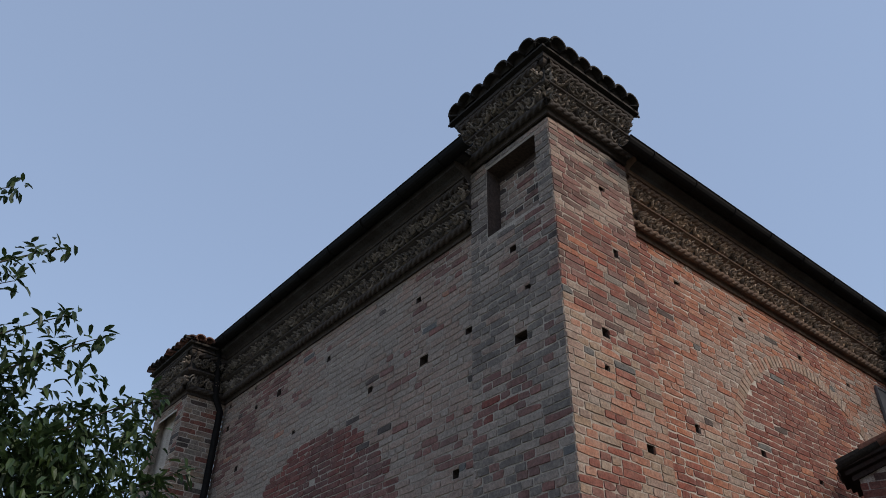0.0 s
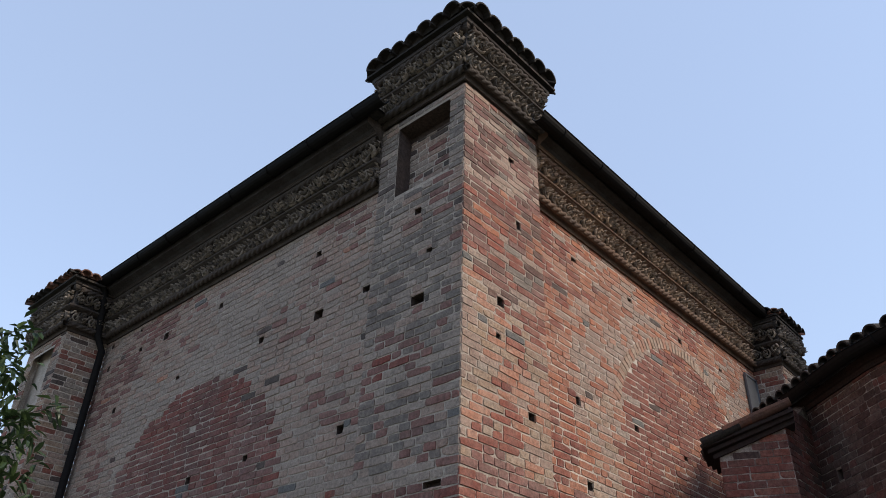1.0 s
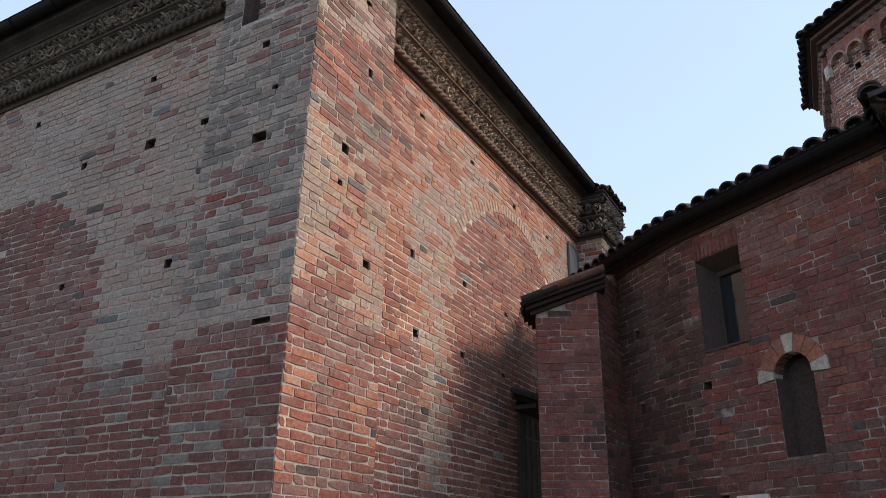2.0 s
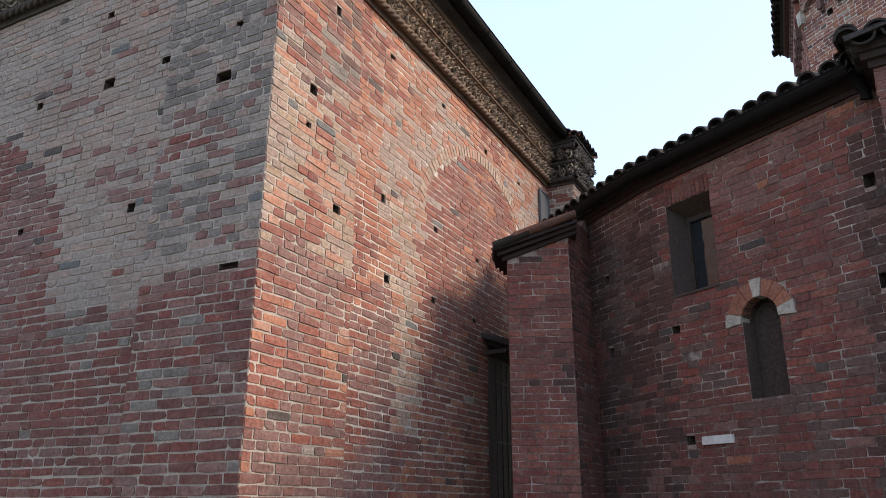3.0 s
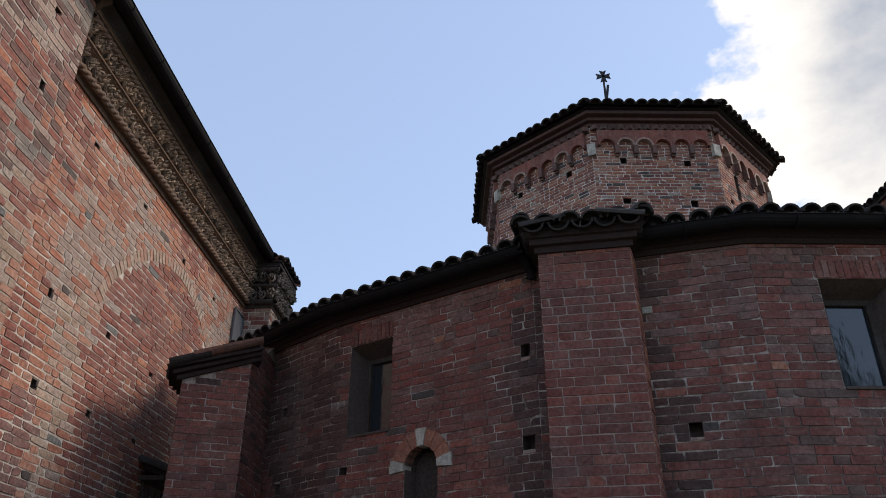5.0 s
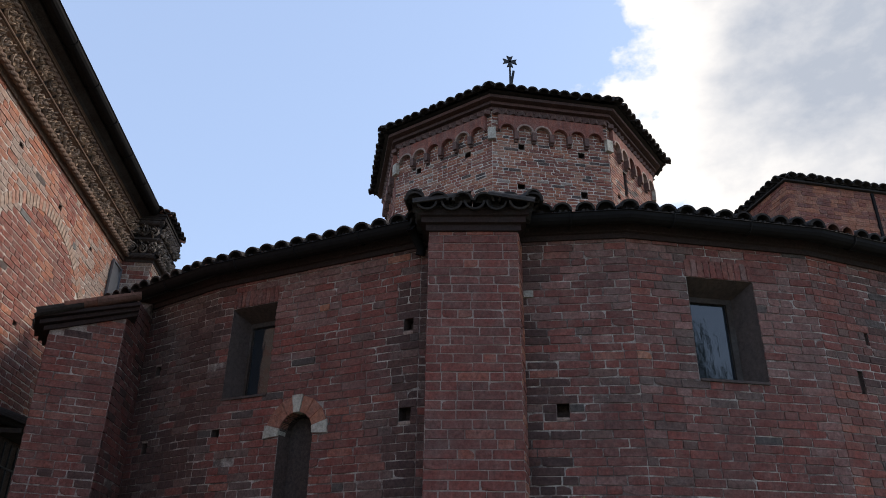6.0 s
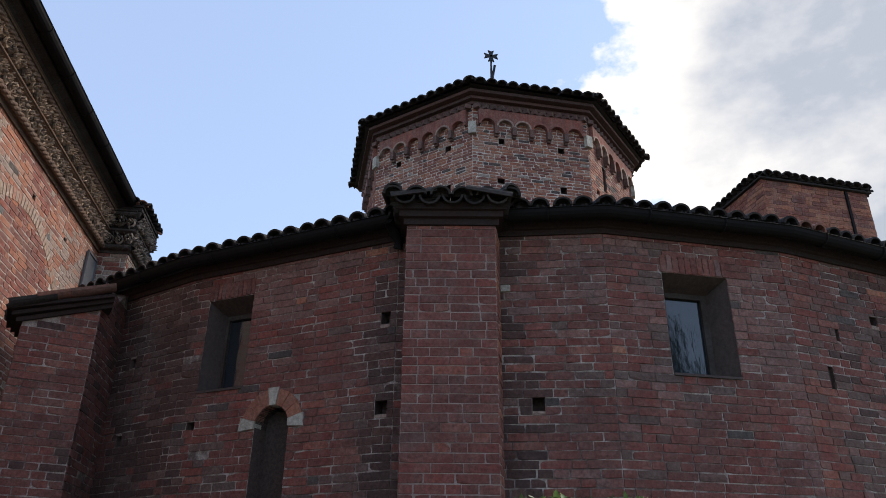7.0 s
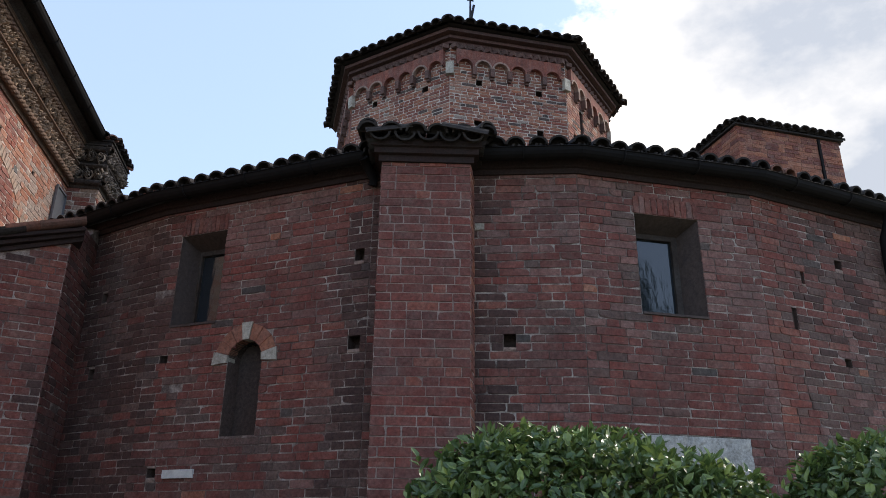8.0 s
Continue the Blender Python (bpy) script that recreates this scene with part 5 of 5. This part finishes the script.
# ---- foliage ----
def leaf(bd, p, d, up, ln, wd, r):
    """One leaf, folded along its midrib and drooping at the tip."""
    s = d.cross(up).normalized()
    nrm = s.cross(d).normalized()
    b = p + d * ln * 0.45 - nrm * ln * 0.03
    t = p + d * ln - nrm * ln * r.uniform(0.08, 0.22)
    q = nrm * wd * 0.25
    m1, m2 = p + d * ln * 0.28, p + d * ln * 0.68 - nrm * ln * 0.08
    v = [p, m1 + s * wd * 0.42 + q, m2 + s * wd * 0.40 + q * 0.7, t, m2 - s * wd * 0.40 + q * 0.7, m1 - s * wd * 0.42 + q, b]
    bd.add(v, [(0, 6, 1), (1, 6, 2), (2, 6, 3), (3, 6, 4), (4, 6, 5), (5, 6, 0)])


def rand_dir(r):
    while True:
        v = Vector((r.uniform(-1, 1), r.uniform(-1, 1), r.uniform(-1, 1)))
        if 0.1 < v.length < 1:
            return v.normalized()


def tree():
    top = thing("cherry_tree", "leafy green cherry tree beside the church wall", "tree")
    r = random.Random(77)
    bk, lf = Build(), Build()
    base = Vector((0.15, 6.3, 0))
    tube(bk, [base, base + Vector((0.02, 0, 0.8)), base + Vector((-0.03, 0.05, 1.6)), base + Vector((0.02, 0.02, 2.2))], [0.15, 0.12, 0.11, 0.10], 10)
    part("trunk", bk.mesh("trunk", [M["bark"]], True), top)
    tips = []

    def limb(p, d, ln, rad, depth):
        pts, rr = [p], [rad]
        q, dd = p, d
        for i in range(5):
            dd = (dd + rand_dir(r) * 0.22 + Vector((0, 0, 0.03))).normalized()
            q = q + dd * ln / 5
            pts.append(q)
            rr.append(rad * (1 - 0.14 * (i + 1)))
            if depth >= 2:
                tips.append((q, dd))
        b = Build()
        tube(b, pts, rr, 6 if depth < 2 else 4)
        if depth == 0:
            part("limb", b.mesh("limb", [M["bark"]]), top)
        else:
            twigs.add(b.v, b.f)
        if depth < 3:
            for k in range((4, 4, 3)[depth]):
                a = r.randrange(2, 6)
                nd = (dd * 0.5 + rand_dir(r) * 0.9 + Vector((0, 0, 0.12))).normalized()
                limb(pts[a], nd, ln * r.uniform(0.55, 0.75), rr[a] * 0.6, depth + 1)

    twigs = Build()
    crown_at = base + Vector((0.02, 0.02, 2.1))
    for k in range(6):
        a = k * 1.05 + 0.3
        limb(crown_at, Vector((math.cos(a) * 0.8, math.sin(a) * 0.6, 0.75)).normalized(), r.uniform(1.1, 1.4), 0.06, 0)
    # long sprays that stand out above the crown
    for e in ((0.55, 5.55, 4.95), (1.0, 5.45, 4.30), (0.75, 5.5, 4.42), (0.1, 5.6, 5.35), (1.45, 5.4, 3.95), (1.75, 5.3, 3.45), (0.35, 5.6, 4.6)):
        e = Vector(e)
        s = Vector((e.x - 0.9, 6.0, e.z - 0.75))
        pts = [s.lerp(e, k / 7) + Vector((0, 0, 0.10 * math.sin(k / 7 * 3.1))) for k in range(8)]
        b = Build()
        tube(b, pts, [0.014 - 0.0015 * k for k in range(8)], 5)
        twigs.add(b.v, b.f)
        for k in range(1, 8):
            for j in range(3):
                tips.append((pts[k], (e - s).normalized()))
    part("twigs", twigs.mesh("twigs", [M["bark"]]), top, kind="stuff")
    for p, d in tips:
        if p.x > 2.2:
            continue
        for k in range(5):
            q = p + rand_dir(r) * r.uniform(0.01, 0.12)
            ld = (d * 0.3 + rand_dir(r) * 0.8 + Vector((0, 0, -0.35))).normalized()
            leaf(lf, q, ld, Vector((0, 0, 1)) + rand_dir(r) * 0.4, r.uniform(0.08, 0.125), r.uniform(0.035, 0.05), r)
    # dense lower crown
    for k in range(14000):
        v = rand_dir(r) * (r.random() ** 0.45)
        if noise.noise(Vector((v.x * 2.6, v.y * 2.6, v.z * 2.6 + 9))) < -0.12:
            continue
        q = Vector((0.40 + v.x * 1.6, 5.75 + v.y * 0.75, 2.95 + v.z * 1.35))
        ld = (rand_dir(r) * 0.8 + Vector((0.1, -0.1, -0.45))).normalized()
        leaf(lf, q, ld, Vector((0, 0, 1)) + rand_dir(r) * 0.5, r.uniform(0.08, 0.125), r.uniform(0.035, 0.05), r)
    part("crown", lf.mesh("crown", [M["leaf_tree"]]), top, "drooping pointed green leaves")


def hedge(label, cx, cy, rx, ry, h, count, seed):
    """A rounded laurel shrub: stems, and leaves in a thick uneven shell."""
    top = thing("laurel_shrub", label, "shrub", group="laurel shrubs")
    r = random.Random(seed)
    sb, lf = Build(), Build()
    for k in range(9):
        a = k * 0.7
        p = Vector((cx + 0.12 * math.cos(a), cy + 0.12 * math.sin(a), 0))
        e = Vector((cx + rx * 0.7 * math.cos(a), cy + ry * 0.7 * math.sin(a), h * r.uniform(0.7, 0.93)))
        tube(sb, [p, p.lerp(e, 0.5) + Vector((0, 0, 0.15)), e], [0.022, 0.015, 0.008], 6)
    part("stems", sb.mesh("stems", [M["bark"]]), top)
    for k in range(count):
        d = rand_dir(r)
        if d.z < -0.35:
            d.z = -d.z
        bump = 1 + 0.16 * noise.noise(Vector((d.x * 2.2 + seed, d.y * 2.2, d.z * 2.2))) + 0.06 * noise.noise(d * 6)
        q = r.uniform(0.84, 1.0) * bump
        k4 = 1.0 / (abs(d.x) ** 4 + abs(d.y) ** 4 + abs(d.z) ** 4) ** (1 / 4)
        q *= 0.3 + 0.7 * k4
        p = Vector((cx + d.x * rx * q, cy + d.y * ry * q, h * 0.56 + d.z * h * 0.44 * q))
        ld = (d * 0.55 + rand_dir(r) * 0.85 + Vector((0, 0, 0.12))).normalized()
        leaf(lf, p, ld, (d + Vector((0, 0, 0.6)) + rand_dir(r) * 0.5).normalized(), r.uniform(0.05, 0.08), r.uniform(0.030, 0.046), r)
    for k in range(70):
        a, q = r.uniform(0, 6.28), math.sqrt(r.random()) * 0.85
        p = Vector((cx + rx * q * math.cos(a), cy + ry * q * math.sin(a), h * (0.985 - 0.10 * q * q)))
        d = (Vector((0, 0, 1)) + rand_dir(r) * 0.35).normalized()
        for j in range(6):
            ld = (d * 0.8 + rand_dir(r) * 0.6).normalized()
            leaf(lf, p + d * (0.02 * j - 0.04), ld, (d + rand_dir(r)).normalized(), r.uniform(0.05, 0.085), r.uniform(0.028, 0.04), r)
    part("leaves", lf.mesh("leaves", [M["leaf_hedge"]]), top, "glossy green laurel leaves")



def garden_tree():
    """A tall tree across the garden, mirrored in the apse window."""
    top = thing("garden_tree", "tall dark green tree across the garden", "tree")
    r = random.Random(31)
    base = Vector((-9.6, -12.4, 0))
    tk, lf = Build(), Build()
    tube(tk, [base, base + Vector((0.1, 0, 3)), base + Vector((-0.05, 0.1, 6)), base + Vector((0.05, 0, 9))], [0.28, 0.22, 0.16, 0.06], 10)
    part("trunk", tk.mesh("trunk", [M["bark"]], True), top)
    lm = Build()
    clumps = []
    for k in range(46):
        h = r.uniform(4.0, 9.9)
        a, q = r.uniform(0, 6.28), r.uniform(0.4, 1.0) * 2.5 * math.sin(math.pi * min(0.97, (h - 3.2) / 7.2)) ** 0.7
        c = base + Vector((q * math.cos(a), q * math.sin(a), h))
        clumps.append(c)
        s0 = base + Vector((0, 0, max(2.5, h - 1.6)))
        tube(lm, [s0, s0.lerp(c, 0.5) + Vector((0, 0, 0.2)), c], [0.06, 0.04, 0.015], 5)
    part("limbs", lm.mesh("limbs", [M["bark"]]), top, kind="stuff")
    for c in clumps:
        for k in range(240):
            p = c + rand_dir(r) * (r.random() ** 0.5) * 0.85
            leaf(lf, p, (rand_dir(r) + Vector((0, 0, -0.3))).normalized(), Vector((0, 0, 1)) + rand_dir(r) * 0.5, r.uniform(0.18, 0.28), r.uniform(0.10, 0.15), r)
    part("crown", lf.mesh("crown", [M["leaf_tree"]]), top, "uneven crown of small dark leaves")


tree()
garden_tree()
hedge("rounded glossy laurel shrub in front of the apse", 4.05, -1.47, 0.60, 1.04, 2.09, 14000, 5)
hedge("glossy laurel shrub beside another in front of the apse", 3.45, -3.18, 0.55, 0.85, 2.09, 9000, 8)
